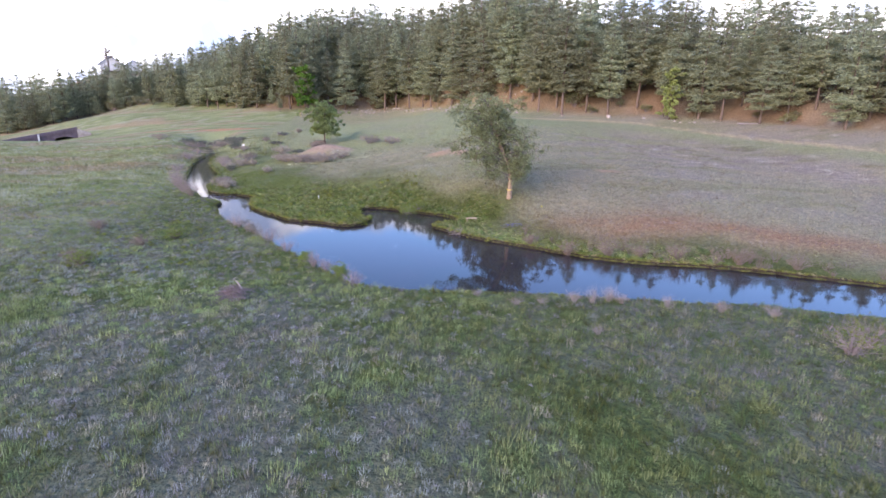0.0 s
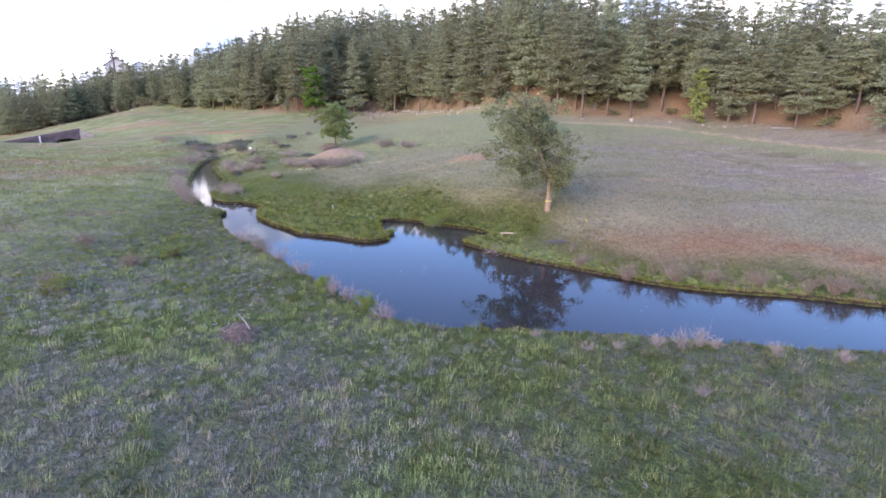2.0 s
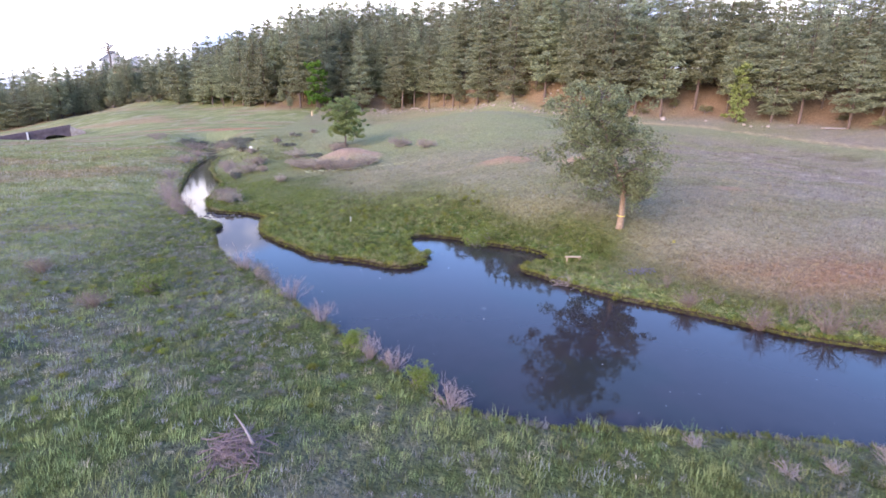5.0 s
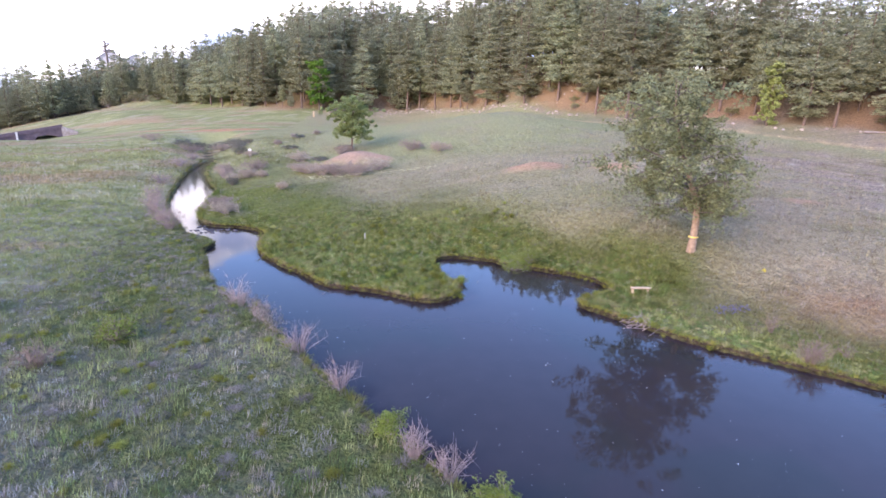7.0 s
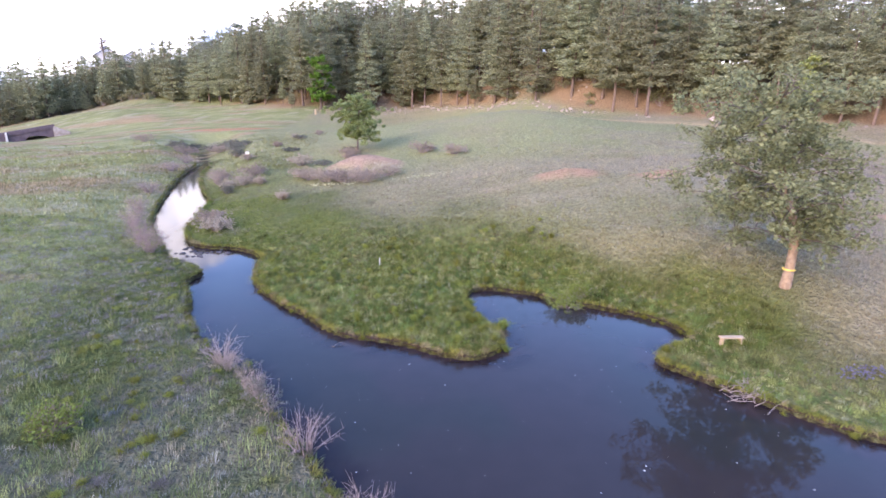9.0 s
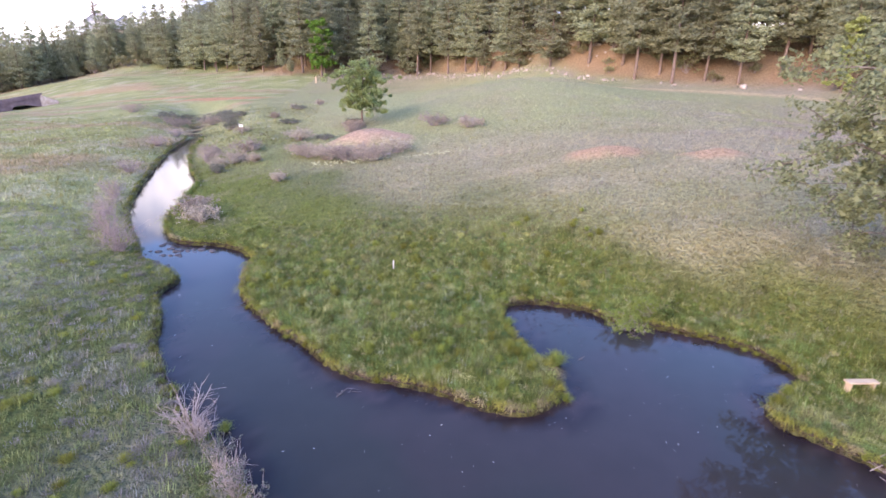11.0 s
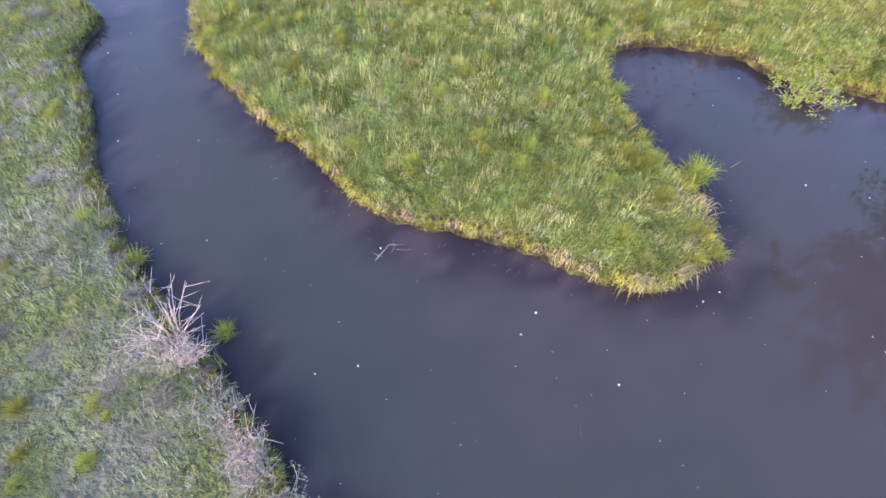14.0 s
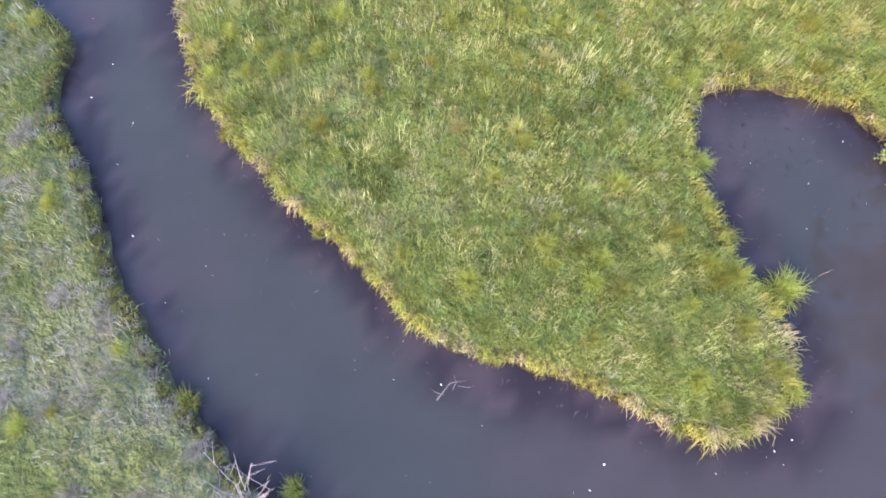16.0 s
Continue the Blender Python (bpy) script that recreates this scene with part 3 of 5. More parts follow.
def build_banks():
    """The low cut bank along the water: soil dark from wet and painted shade, turf over its lip."""
    profile = ((0.02, -0.25), (0.14, 0.02), (0.10, 0.13), (0.20, 0.25), (0.42, 0.30), (0.8, 0.26))
    for name, line in (("far_bank", RIVER[:FAR_COUNT]), ("near_bank", RIVER[FAR_COUNT:])):
        line = line[(line[:, 0] < 75) & (line[:, 1] < 98)]
        along = np.gradient(line, axis=0)
        along /= np.linalg.norm(along, axis=1)[:, None] + 1e-9
        out = np.c_[along[:, 1], -along[:, 0]]
        probe = river_distance(*(line + out * 0.5).T)[0]
        out *= np.sign(np.median(probe))
        lift = (1 + 0.5 * (fbm(line[:, 0], line[:, 1], 1.1, 15) - 0.5)) * (1 - 0.5 * smooth(line[:, 1], 76, 84))
        verts, colours = [], []
        # the soil tone also carries the dark shade line of the undercut
        soil = np.array([0.045, 0.034, 0.028])
        for k, (off, z) in enumerate(profile):
            p = line + out * (off + 0.16 * (fbm(line[:, 0] + k, line[:, 1], 0.9, 19) - 0.5))[:, None]
            verts.append(np.c_[p, z * lift])
            turf = region_colour(p[:, 0], p[:, 1], np.full(len(p), 0.4), np.full(len(p), name == "far_bank"))
            colours.append(turf if k > 3 else np.tile(soil * (1 + 0.25 * k), (len(p), 1)))
        n, m = len(line), len(profile)
        verts, colours = np.stack(verts, 1).reshape(-1, 3), np.stack(colours, 1).reshape(-1, 3)
        i = (np.arange(n - 1)[:, None] * m + np.arange(m - 1)[None]).ravel()
        ob = new(name, mesh_from(name, verts, np.c_[i, i + m, i + m + 1, i + 1], GROUND, True, colours))
        tagged(ob, "low undercut river bank of wet soil darkened like shade, with turf on its lip", "river bank", kind="structure")


build_ground()
build_water()
build_banks()

# ---------------------------------------------------------------- pines
def pine_shape(seed, tall, whorls=23, per=26, size=0.62, low=0.0, bare_to=0.26):
    """A ponderosa: a bare lower trunk, tiers of limbs and flattened tufts of needles."""
    rng = np.random.default_rng(seed)
    bare = rng.uniform(0.3, 1.0) * bare_to
    wide = rng.uniform(0.17, 0.23)
    zs = np.linspace(0, tall, 8)
    path = np.c_[np.cumsum(rng.normal(0, 0.10, (8, 2)), axis=0), zs]
    wood = [tube(path, np.linspace(0.42, 0.04, 8) * tall / 33, 7)]
    centres, radii, fine = [], [], []
    for w in range(whorls):
        start = max(bare, low)
        u = start + (0.985 - start) * (w + rng.uniform(-0.3, 0.3)) / whorls
        u = min(max(u, start), 0.985)
        v = (u - bare) / (1 - bare)
        full = wide * tall * (min(1.0, 0.6 + 1.8 * v)) * (1.0 - v ** 1.5) ** 0.8
        top = np.array([np.interp(u * tall, zs, path[:, 0]), np.interp(u * tall, zs, path[:, 1]), u * tall])
        limbs = 6 if v < 0.8 else 4
        centres.append(top + rng.normal(0, 0.15, 3))
        fine.append(1 - 0.5 * v)
        radii.append(0.35 + 0.32 * full)
        turn = rng.uniform(0, 6.28)
        for k in range(limbs):
            if rng.random() < 0.14:
                continue
            reach = max(0.25, full * rng.uniform(0.62, 1.12))
            ang = turn + k / limbs * 6.283 + rng.normal(0, 0.2)
            top = top + np.array([0, 0, rng.uniform(-0.5, 0.5) * tall * (1 - bare) / whorls])
            tip = top + np.array([math.cos(ang) * reach, math.sin(ang) * reach, reach * rng.uniform(-0.22, 0.2)])
            if k % 2 == 0:
                wood.append(tube([top, (top + tip) / 2 - [0, 0, 0.05 * reach], tip], [0.08, 0.05, 0.02], 3))
            for s in (1.0, 0.72, 0.42):
                if s < 0.5 and v > 0.6:
                    continue
                centres.append(top + (tip - top) * s + rng.normal(0, 0.2, 3) * (1 - 0.7 * v))
                fine.append(1 - 0.5 * v)
                radii.append((0.34 + 0.33 * reach * s) * rng.uniform(0.8, 1.25))
    for u in (0.95, 0.975, 1.0):
        centres.append((*path[-1, :2], tall * u))
        radii.append(0.5 - 6.0 * (u - 0.95))
        fine.append(0.5)
    radii = np.minimum(radii, 1.8)
    return joined(wood), leaves(rng, centres, radii, [per] * len(centres), size * np.array(fine), 0.42, 0.04, 0.38, 0.55)


def pine_meshes(seed, tall, bare_to=0.26):
    wood, crown = pine_shape(seed, tall, bare_to=bare_to)
    return mesh_from("trunk", *wood, PINE_BARK, True), mesh_from("crown", *crown, NEEDLES)


PINES = [pine_meshes(100 + n, 30) for n in range(9)]
VALLEY_PINES = [pine_meshes(140 + n, 30, 0.12) for n in range(4)]


def canopy(x):
    """How tall the pines grow along the wood."""
    return np.interp(x, [-260, -150, -110, -85, -60, -30, 20, 40, 64, 90, 112, 160], [21, 23, 22, 25, 30, 32, 32.5, 33.5, 31, 26.5, 22, 17.5])


def build_pines():
    rng = np.random.default_rng(5)
    spots, rest = [], []
    def free(x, y, gap):
        return all((x - a) ** 2 + (y - b) ** 2 > gap * gap for a, b in spots + rest)
    # the rim of the wood, then the rows behind it; the last rows and the far side valley are one mass
    for back, gap, count, x0, x1, into in ((-4, 5.5, 44, -70, 125, spots), (7, 5.5, 52, -75, 130, spots), (18, 4.5, 100, -80, 150, rest), (16, 4.5, 8, 36, 58, spots), (1, 4.0, 58, -250, -70, spots),
                                           (10, 4.5, 50, -250, -70, spots), (32, 4.5, 110, -90, 150, rest), (46, 4.5, 120, -90, 165, rest), (62, 5, 110, -90, 170, rest),
                                           (20, 4.2, 110, -270, -70, rest), (45, 6, 80, -270, -60, rest)):
        made = tries = 0
        while made < count and tries < 5000:
            tries += 1
            x = rng.uniform(x0, x1)
            y = float(hill_edge(x)) + back + rng.uniform(-3, 9)
            if 38 < x < 54 and back < 15 and rng.random() < (0.85 if back < 5 else 0.35):
                continue
            if (x + 186) ** 2 + (y - 420) ** 2 < 15 ** 2:
                continue
            if free(x, y, gap):
                into.append((x, y))
                made += 1
    z = height([s[0] for s in spots], [s[1] for s in spots], np.full(len(spots), 100.0))
    for (x, y), h in zip(spots, z):
        kin = VALLEY_PINES if x < -82 or rng.random() < 0.25 else PINES
        trunk, crown = kin[int(rng.integers(len(kin)))]
        ob = thing("pine_tree", x, y, h - 0.15, "tall grey-green ponderosa pine with a bare lower trunk", "tree", "pines on the slope", rng.uniform(0, 360))
        k = float(canopy(x)) / 30 * (rng.uniform(0.72, 1.1) if rng.random() < 0.84 else rng.uniform(0.25, 0.5))
        w = k * rng.uniform(0.9, 1.15)
        ob.scale = (w, w, k)
        part("trunk", trunk, ob)
        part("crown", crown, ob)
    z = height([s[0] for s in rest], [s[1] for s in rest], np.full(len(rest), 100.0))
    kinds = [pine_shape(300 + n, 30, 14, 9, 1.05, 0.16) for n in range(5)]
    wood, crowns = [], [[] for _ in range(8)]
    for (x, y), h in zip(rest, z):
        (wv, wf), (cv, cf) = kinds[int(rng.integers(5))]
        k = float(canopy(x)) / 30 * rng.uniform(0.72, 1.05)
        a = rng.uniform(0, 6.28)
        turn = np.array([[math.cos(a), -math.sin(a), 0], [math.sin(a), math.cos(a), 0], [0, 0, 1]]) * k
        wood.append((wv @ turn.T + [x, y, h], wf))
        crowns[int(rng.integers(8))].append((cv @ turn.T + [x, y, h], cf))
    mass = tagged(new("far_pine_wood"), "dense mass of pines on the hill behind the meadow", "woodland", kind="stuff")
    part("trunks", mesh_from("trunks", *joined(wood), PINE_BARK, True), mass)
    for some in crowns:
        part("crowns", mesh_from("crowns", *joined(some), NEEDLES), mass)


build_pines()


# ---------------------------------------------------------------- the broadleaved trees
VIVID_LEAF = leaf_material("vivid_leaves", (0.14, 0.26, 0.055), 0.35, None, 0.4)
ASPEN_LEAF = leaf_material("aspen_leaves", (0.31, 0.34, 0.13), 0.35, None, 0.4)


def broadleaf(name, x, y, tall, width, bare, seed, leaf, bark, label, limbs=22, clumps=9, per=60, leaf_size=0.11, trunk_r=0.3, lean=0.0, one_sided=0.0, scatter=0.11):
    rng = np.random.default_rng(seed)
    ob = thing(name, x, y, spot(x, y) - 0.1, label, "tree")
    path = np.array([[0, 0, 0], [0.03, 0, bare * 0.6], [0.0, 0.05, bare * 1.4], [lean * 0.5, 0.1, tall * 0.5], [lean, 0, tall * 0.72], [lean * 1.1, 0.1, tall * 0.93]])
    trunk = [tube(path, np.array([1.3, 1.0, 0.92, 0.6, 0.35, 0.1]) * trunk_r, 10)]
    twigs, centres, radii = [], [], []
    for n in range(limbs):
        u = (n + 0.5) / limbs
        z0 = bare * 1.05 + (tall * 0.80 - bare * 1.05) * u
        root = np.array([np.interp(z0, path[:, 2], path[:, 0]), np.interp(z0, path[:, 2], path[:, 1]), z0])
        ang = n * 2.39996 + rng.normal(0, 0.35)
        v = (z0 - bare) / (tall - bare)
        reach = width / 2 * (0.62 + 0.6 * math.sin(min(1.0, v * 1.05 + 0.12) * math.pi)) * rng.uniform(0.55, 1.05) * (1.0 - 0.32 * v) * (1 + one_sided * math.cos(ang))
        rise = reach * rng.uniform(-0.05, 0.45) + 0.9 * v
        tip = root + np.array([math.cos(ang), math.sin(ang), rise / reach]) * reach * 0.88
        mid = root + (tip - root) * 0.5 + np.array([0, 0, 0.14 * reach]) + rng.normal(0, 0.15, 3)
        twigs.insert(n, tube([root, mid, tip], [trunk_r * 0.30 * (1.1 - v * 0.6), trunk_r * 0.15, 0.012], 5))
        for k in range(clumps):
            s = rng.uniform(0.35, 1.12)
            on = root + (tip - root) * s + np.array([0, 0, 0.14 * reach * 4 * s * (1 - s) * 0.6])
            c = on + rng.normal(0, scatter * width, 3) * np.array([1, 1, 0.62])
            centres.append(c)
            radii.append(rng.uniform(0.3, 0.75) * width / 9)
            if k % 3 == 0:
                twigs.append(tube([on, (on + c) / 2 + [0, 0, 0.1], c], [0.035, 0.025, 0.01], 3))
    part("trunk", mesh_from("trunk", *joined(trunk), bark, True), ob, "smooth tan bark")
    for v, f in twigs[:limbs]:
        part("limb", mesh_from("limb", v, f, LIMB_BARK, True), ob)
    tagged(part("twig_work", mesh_from("twig_work", *joined(twigs[limbs:]), LIMB_BARK, True), ob), kind="stuff")
    part("crown", mesh_from("crown", *leaves(rng, centres, radii, [per] * len(centres), leaf_size, 0.75), leaf), ob)
    return ob


cottonwood = broadleaf("cottonwood_tree", 21.6, 56.4, 12.5, 10.2, 2.3, 3, POPLAR_LEAF, POPLAR_BARK, "loose grey-green cottonwood tree with a tan trunk in the meadow", 38, 13, 56, 0.115, 0.25, -2.6, -0.42, 0.078)
a = np.linspace(0, 2 * np.pi, 17)
part("tape_band", mesh_from("tape_band", *tube(np.c_[0.30 * np.cos(a), 0.30 * np.sin(a), np.full(17, 1.15)], [0.05] * 17, 6), YELLOW, True), cottonwood.children[0], "yellow marking tape")
broadleaf("leafy_forest_tree", -25, 238, 22, 10, 3, 21, VIVID_LEAF, PINE_BARK, "bright green broadleaved tree at the rim of the pine wood", 20, 9, 75, 0.45, 0.25, 0.0)
broadleaf("aspen_tree", 84, 132, 16, 4.8, 0.8, 22, ASPEN_LEAF, PINE_BARK, "slender yellow-green tree at the rim of the pine wood", 22, 8, 40, 0.35, 0.2, 0.0)
broadleaf("young_tree", -5.8, 119.7, 9.6, 8.6, 1.7, 8, FRESH_LEAF, PINE_BARK, "small rounded green tree beside the soil heap", 24, 10, 90, 0.15, 0.16, 0.3)


# ---------------------------------------------------------------- bench
def box_bm(bm, sx, sy, sz, x, y, z, bevel=0.012):
    made = bmesh.ops.create_cube(bm, size=1)["verts"]
    bmesh.ops.scale(bm, vec=(sx, sy, sz), verts=made)
    bmesh.ops.translate(bm, vec=(x, y, z), verts=made)
    edges = list({e for v in made for e in v.link_edges})
    bmesh.ops.bevel(bm, geom=edges, offset=bevel, segments=2, affect="EDGES")


def build_bench():
    x, y = 16.6, 53.5
    ob = thing("bench", x, y, spot(x, y) - 0.03, "simple pale wooden bench on the grassy river bank", "bench", "", -3)
    bm = bmesh.new()
    box_bm(bm, 1.30, 0.32, 0.07, 0, 0, 0.45)
    part_bm("seat", bm, PLANK, ob)
    for s in (-1, 1):
        bm = bmesh.new()
        box_bm(bm, 0.09, 0.26, 0.44, s * 0.5, 0, 0.20)
        part_bm("leg", bm, PLANK, ob)


build_bench()

# ---------------------------------------------------------------- shrubs, sedges and dead wood
def shrub_shape(seed, tall, spread, stems=34, thick=0.016, bend=0.35, side=3):
    """A clump of bare stems with side twigs, bending outwards."""
    rng = np.random.default_rng(seed)
    wood, tips = [], []
    for n in range(stems):
        a = rng.uniform(0, 6.283)
        out = np.array([math.cos(a), math.sin(a), 0.0])
        r = spread * rng.uniform(0.15, 1.0)
        h = tall * rng.uniform(0.5, 1.0) * (1.05 - 0.35 * r / spread)
        root = out * rng.uniform(0, 0.18 * spread)
        mid = root + out * r * bend + np.array([0, 0, h * 0.55]) + rng.normal(0, 0.05 * tall, 3)
        tip = root + out * r + np.array([0, 0, h]) + rng.normal(0, 0.05 * tall, 3)
        wood.append(tube([root - [0, 0, 0.05], mid, tip], [thick, thick * 0.75, thick * 0.3], 3))
        tips.append(tip)
        for k in range(side):
            s = rng.uniform(0.35, 0.9)
            on = mid + (tip - mid) * s
            end = on + rng.normal(0, 0.16 * tall, 3) + np.array([0, 0, 0.12 * tall])
            wood.append(tube([on, (on + end) / 2, end], [thick * 0.5, thick * 0.4, thick * 0.2], 3))
            tips.append(end)
    return joined(wood), np.array(tips)


def shrub(name, x, y, seed, tall, spread, label, mat, stems=34, leaf=None, per=4, leaf_r=0.12, leaf_size=0.05, group="", thick=0.016, side=3, zup=0.0):
    (v, f), tips = shrub_shape(seed, tall, spread, stems, thick, 0.35, side)
    ob = thing(name, x, y, spot(x, y) - 0.04 + zup, label, "shrub", group)
    tagged(part("stem_work", mesh_from("stem_work", v, f, mat), ob), kind="stuff")
    if leaf:
        rng = np.random.default_rng(seed + 1)
        part("foliage", mesh_from("foliage", *leaves(rng, tips, [leaf_r] * len(tips), [per] * len(tips), leaf_size, 0.9), leaf), ob)
    return ob


GREY_LEAF = leaf_material("grey_buds", (0.38, 0.325, 0.255), 0.3, None, 0.3)
SAGE_LEAF = leaf_material("sage_leaves", (0.16, 0.17, 0.135), 0.3, None, 0.3)
YELLOW_GREEN = leaf_material("sedge_blades", (0.29, 0.315, 0.08), 0.35, None, 0.6)
LUSH_LEAF = leaf_material("bush_leaves", (0.19, 0.24, 0.065), 0.35, None, 0.4)


RUST_WOOD = bark_material("russet_stems", (0.17, 0.13, 0.105), (0.30, 0.235, 0.19), 5.0)


REEDS = ((19.4, 28.9, 0.9, 0.6), (20.6, 28.6, 1.2, 0.6), (21.8, 28.8, 1.3, 0.7), (22.6, 28.5, 0.8, 0.6), (15.4, 28.9, 0.5, 0.7), (17.2, 28.8, 0.5, 0.6),
         (13.0, 30.6, 0.6, 0.5), (25.4, 27.4, 0.9, 0.6), (28.6, 26.4, 0.8, 0.5), (19.0, 23.9, 0.6, 0.5), (31.5, 25.2, 0.9, 0.6))


def build_shrubs():
    dead, grp = "bare grey-pink willow bush on the river bank", "bare willow bushes"
    for n, (x, y, tall, spread) in enumerate(((-4.3, 46.8, 1.7, 1.3), (-2.1, 43.3, 1.6, 0.9), (-6.8, 50.4, 1.2, 0.6), (-8.5, 52.6, 1.0, 0.6), (-9.0, 53.3, 1.6, 1.3),
                                              (0.8, 38.3, 1.5, 0.6), (1.9, 37.4, 1.4, 0.8), (4.2, 34.0, 1.4, 1.0))):
        shrub("willow_bush", x, y, 500 + n, tall, spread, dead, DRY_WOOD if n in (2, 3, 4) else GREY_WOOD, 50 if n == 4 else 46, None, 2, 0.08, 0.03, grp, 0.016 if n == 4 else 0.014, 2 if n == 4 else 3)
    for n, (x, y, tall, spread) in enumerate(((-7.4, 51.0, 1.5, 0.5), (-6.6, 50.0, 1.3, 0.45), (-6.0, 49.2, 1.2, 0.5))):
        shrub("seeded_weed", x, y, 540 + n, tall, spread, "tall dry weed with pale seed heads at the water", DRY_WOOD, 22, SAGE_LEAF, 7, 0.09, 0.035, "tall weeds", 0.012)
    # thickets by the upper pool
    for n, (x, y, tall, spread) in enumerate(((-19.6, 71.6, 2.0, 1.4), (-21.6, 74.8, 2.2, 1.5), (-24.4, 80.0, 2.0, 1.4), (-26.6, 86.0, 1.9, 1.4), (-30.5, 98, 1.8, 1.5),
                                              (-24.0, 104.0, 1.8, 1.4), (-35.0, 117.0, 1.6, 1.5), (-36, 127, 1.5, 1.6))):
        shrub("willow_thicket", x, y, 560 + n, tall, spread, "dense grey-brown leafless willow thicket beside the upper pool", GREY_WOOD, 70, GREY_LEAF, 3, 0.12, 0.04, "willow thickets", 0.018)
    for n, (x, y, tall, spread) in enumerate(((-16.6, 78.2, 1.1, 1.6), (-9.0, 99, 1.5, 2.4), (-4.5, 98, 1.7, 2.8), (-1.0, 99, 1.6, 2.0), (-14.0, 112, 1.6, 2.2), (-20, 106, 1.5, 2.2),
                                              (4.5, 112, 1.6, 2.6), (9, 108, 1.4, 2.2), (-7, 117, 1.3, 1.8), (-12, 102, 1.3, 2.2), (-41, 141, 1.6, 2.6), (-35, 143, 1.5, 2.4), (-56, 158, 1.8, 3))):
        shrub("rabbitbrush", x, y, 600 + n, tall, spread, "low mounded grey-lilac brush in the meadow", GREY_WOOD, 60, GREY_LEAF, 9, 0.2, 0.075, "low brush", 0.02)
    # dark thicket round the hollow at the head of the pool
    for n, (x, y, tall, spread) in enumerate(((-45, 147, 1.8, 2.4), (-42.5, 149, 1.6, 2.2), (-38, 148, 1.5, 2.4), (-34, 146, 1.5, 2.2), (-31.5, 141, 1.7, 2.0), (-29.5, 135, 1.6, 2.0), (-28, 129, 1.5, 1.8))):
        shrub("dark_thicket", x, y, 780 + n, tall, spread, "dark olive thicket round the marshy head of the pool", GREY_WOOD, 50, SAGE_LEAF, 8, 0.25, 0.09, "dark thickets", 0.02)
    for n, (x, y, tall, spread) in enumerate(((-11.2, 100.8, 1.4, 2.2), (-6.5, 97.2, 1.7, 2.4), (-3.6, 95.8, 1.6, 2.2), (-20, 101.5, 1.3, 2.0), (-24.8, 107.5, 1.3, 2.0), (-17.6, 80.4, 1.2, 1.8))):
        shrub("rabbitbrush", x, y, 620 + n, tall, spread, "low mounded grey-lilac brush in the meadow", DRY_WOOD, 60, GREY_LEAF, 8, 0.2, 0.075, "low brush", 0.02)
    rng = np.random.default_rng(71)
    for n in range(20):
        x, y = rng.uniform(-30, -6), rng.uniform(88, 150)
        if river_distance([x], [y])[0][0] > 1.5:
            shrub("sagebrush", x, y, 1100 + n, rng.uniform(0.6, 1.1), rng.uniform(0.8, 1.8), "low grey-olive sagebrush in the meadow", GREY_WOOD, 40, SAGE_LEAF if n % 2 else GREY_LEAF, 6, 0.2, 0.08, "sagebrush", 0.018)
    # bare shrubs along the far bank downstream
    rng = np.random.default_rng(17)
    for n in range(44):
        u = rng.random()
        x = 21 + 40 * u ** 0.9
        y = float(np.interp(x, [20.6, 27.2, 36, 45.5, 70], [43.4, 38.2, 34.8, 30.4, 17])) + rng.uniform(0.7, 4.5)
        shrub("streamside_bush", x, y, 640 + n, rng.uniform(0.6, 1.9) * (0.5 + rng.random()), rng.uniform(0.4, 1.3), "thin leafless russet streamside bush on the far bank", RUST_WOOD, 18, None, 0, 0, 0, "streamside bushes", 0.016)
    for n, (x, y, k) in enumerate(((23.4, 41.0, 1.5), (26.6, 39.6, 1.7), (29.4, 39.0, 1.3), (32.4, 38.0, 1.7), (20.6, 43.9, 1.2), (37, 36.2, 1.6), (41, 34.4, 1.5))):
        shrub("streamside_bush", x, y, 1300 + n, k, 0.75 * k, "dense leafless grey-brown streamside bush on the far bank", RUST_WOOD, 70, None, 0, 0, 0, "streamside bushes", 0.017)
    # dry reeds along the near bank downstream
    for n, (x, y, tall, spread) in enumerate(REEDS):
        shrub("dry_reed_clump", x, y, 690 + n, tall, spread, "straw-pink dry reed clump near the water", DRY_WOOD, 44, None, 0, 0, 0, "dry reeds", 0.013, 2)
    for n, (x, y) in enumerate(((32, 20.0), (34, 21.0), (36, 19.5))):
        shrub("thorny_bush", x, y, 720 + n, 1.6, 1.5, "tangled grey bush with green shoots", GREY_WOOD, 50, LUSH_LEAF, 2, 0.12, 0.06, "tangled bushes", 0.02)
    # leafy bushes
    for n, (x, y, tall, spread) in enumerate(((9.7, 59.7, 1.3, 1.1), (11.0, 60.4, 1.1, 0.8), (3.1, 35.6, 1.2, 0.6), (0.0, 39.6, 0.9, 0.6))):
        shrub("leafy_bush", x, y, 740 + n, tall, spread, "yellow-green leafy bush hanging over the water", DRY_WOOD, 40, LUSH_LEAF, 18, 0.17, 0.04, "leafy bushes", 0.010)
    for n, (x, y) in enumerate(((-15.5, 45.6), (-17.2, 39.2), (-18.5, 40.5), (-13.5, 48.5), (-22, 52))):
        shrub("dark_low_bush", x, y, 760 + n, 1.15, 1.0, "small dark low bush in the sage meadow", RUST_WOOD, 60, LUSH_LEAF if n in (1, 3) else None, 5, 0.15, 0.06, "low bushes", 0.022)


SCRUB_LEAF = leaf_material("scrub_leaves", (0.23, 0.225, 0.125), 0.35, None, 0.4)


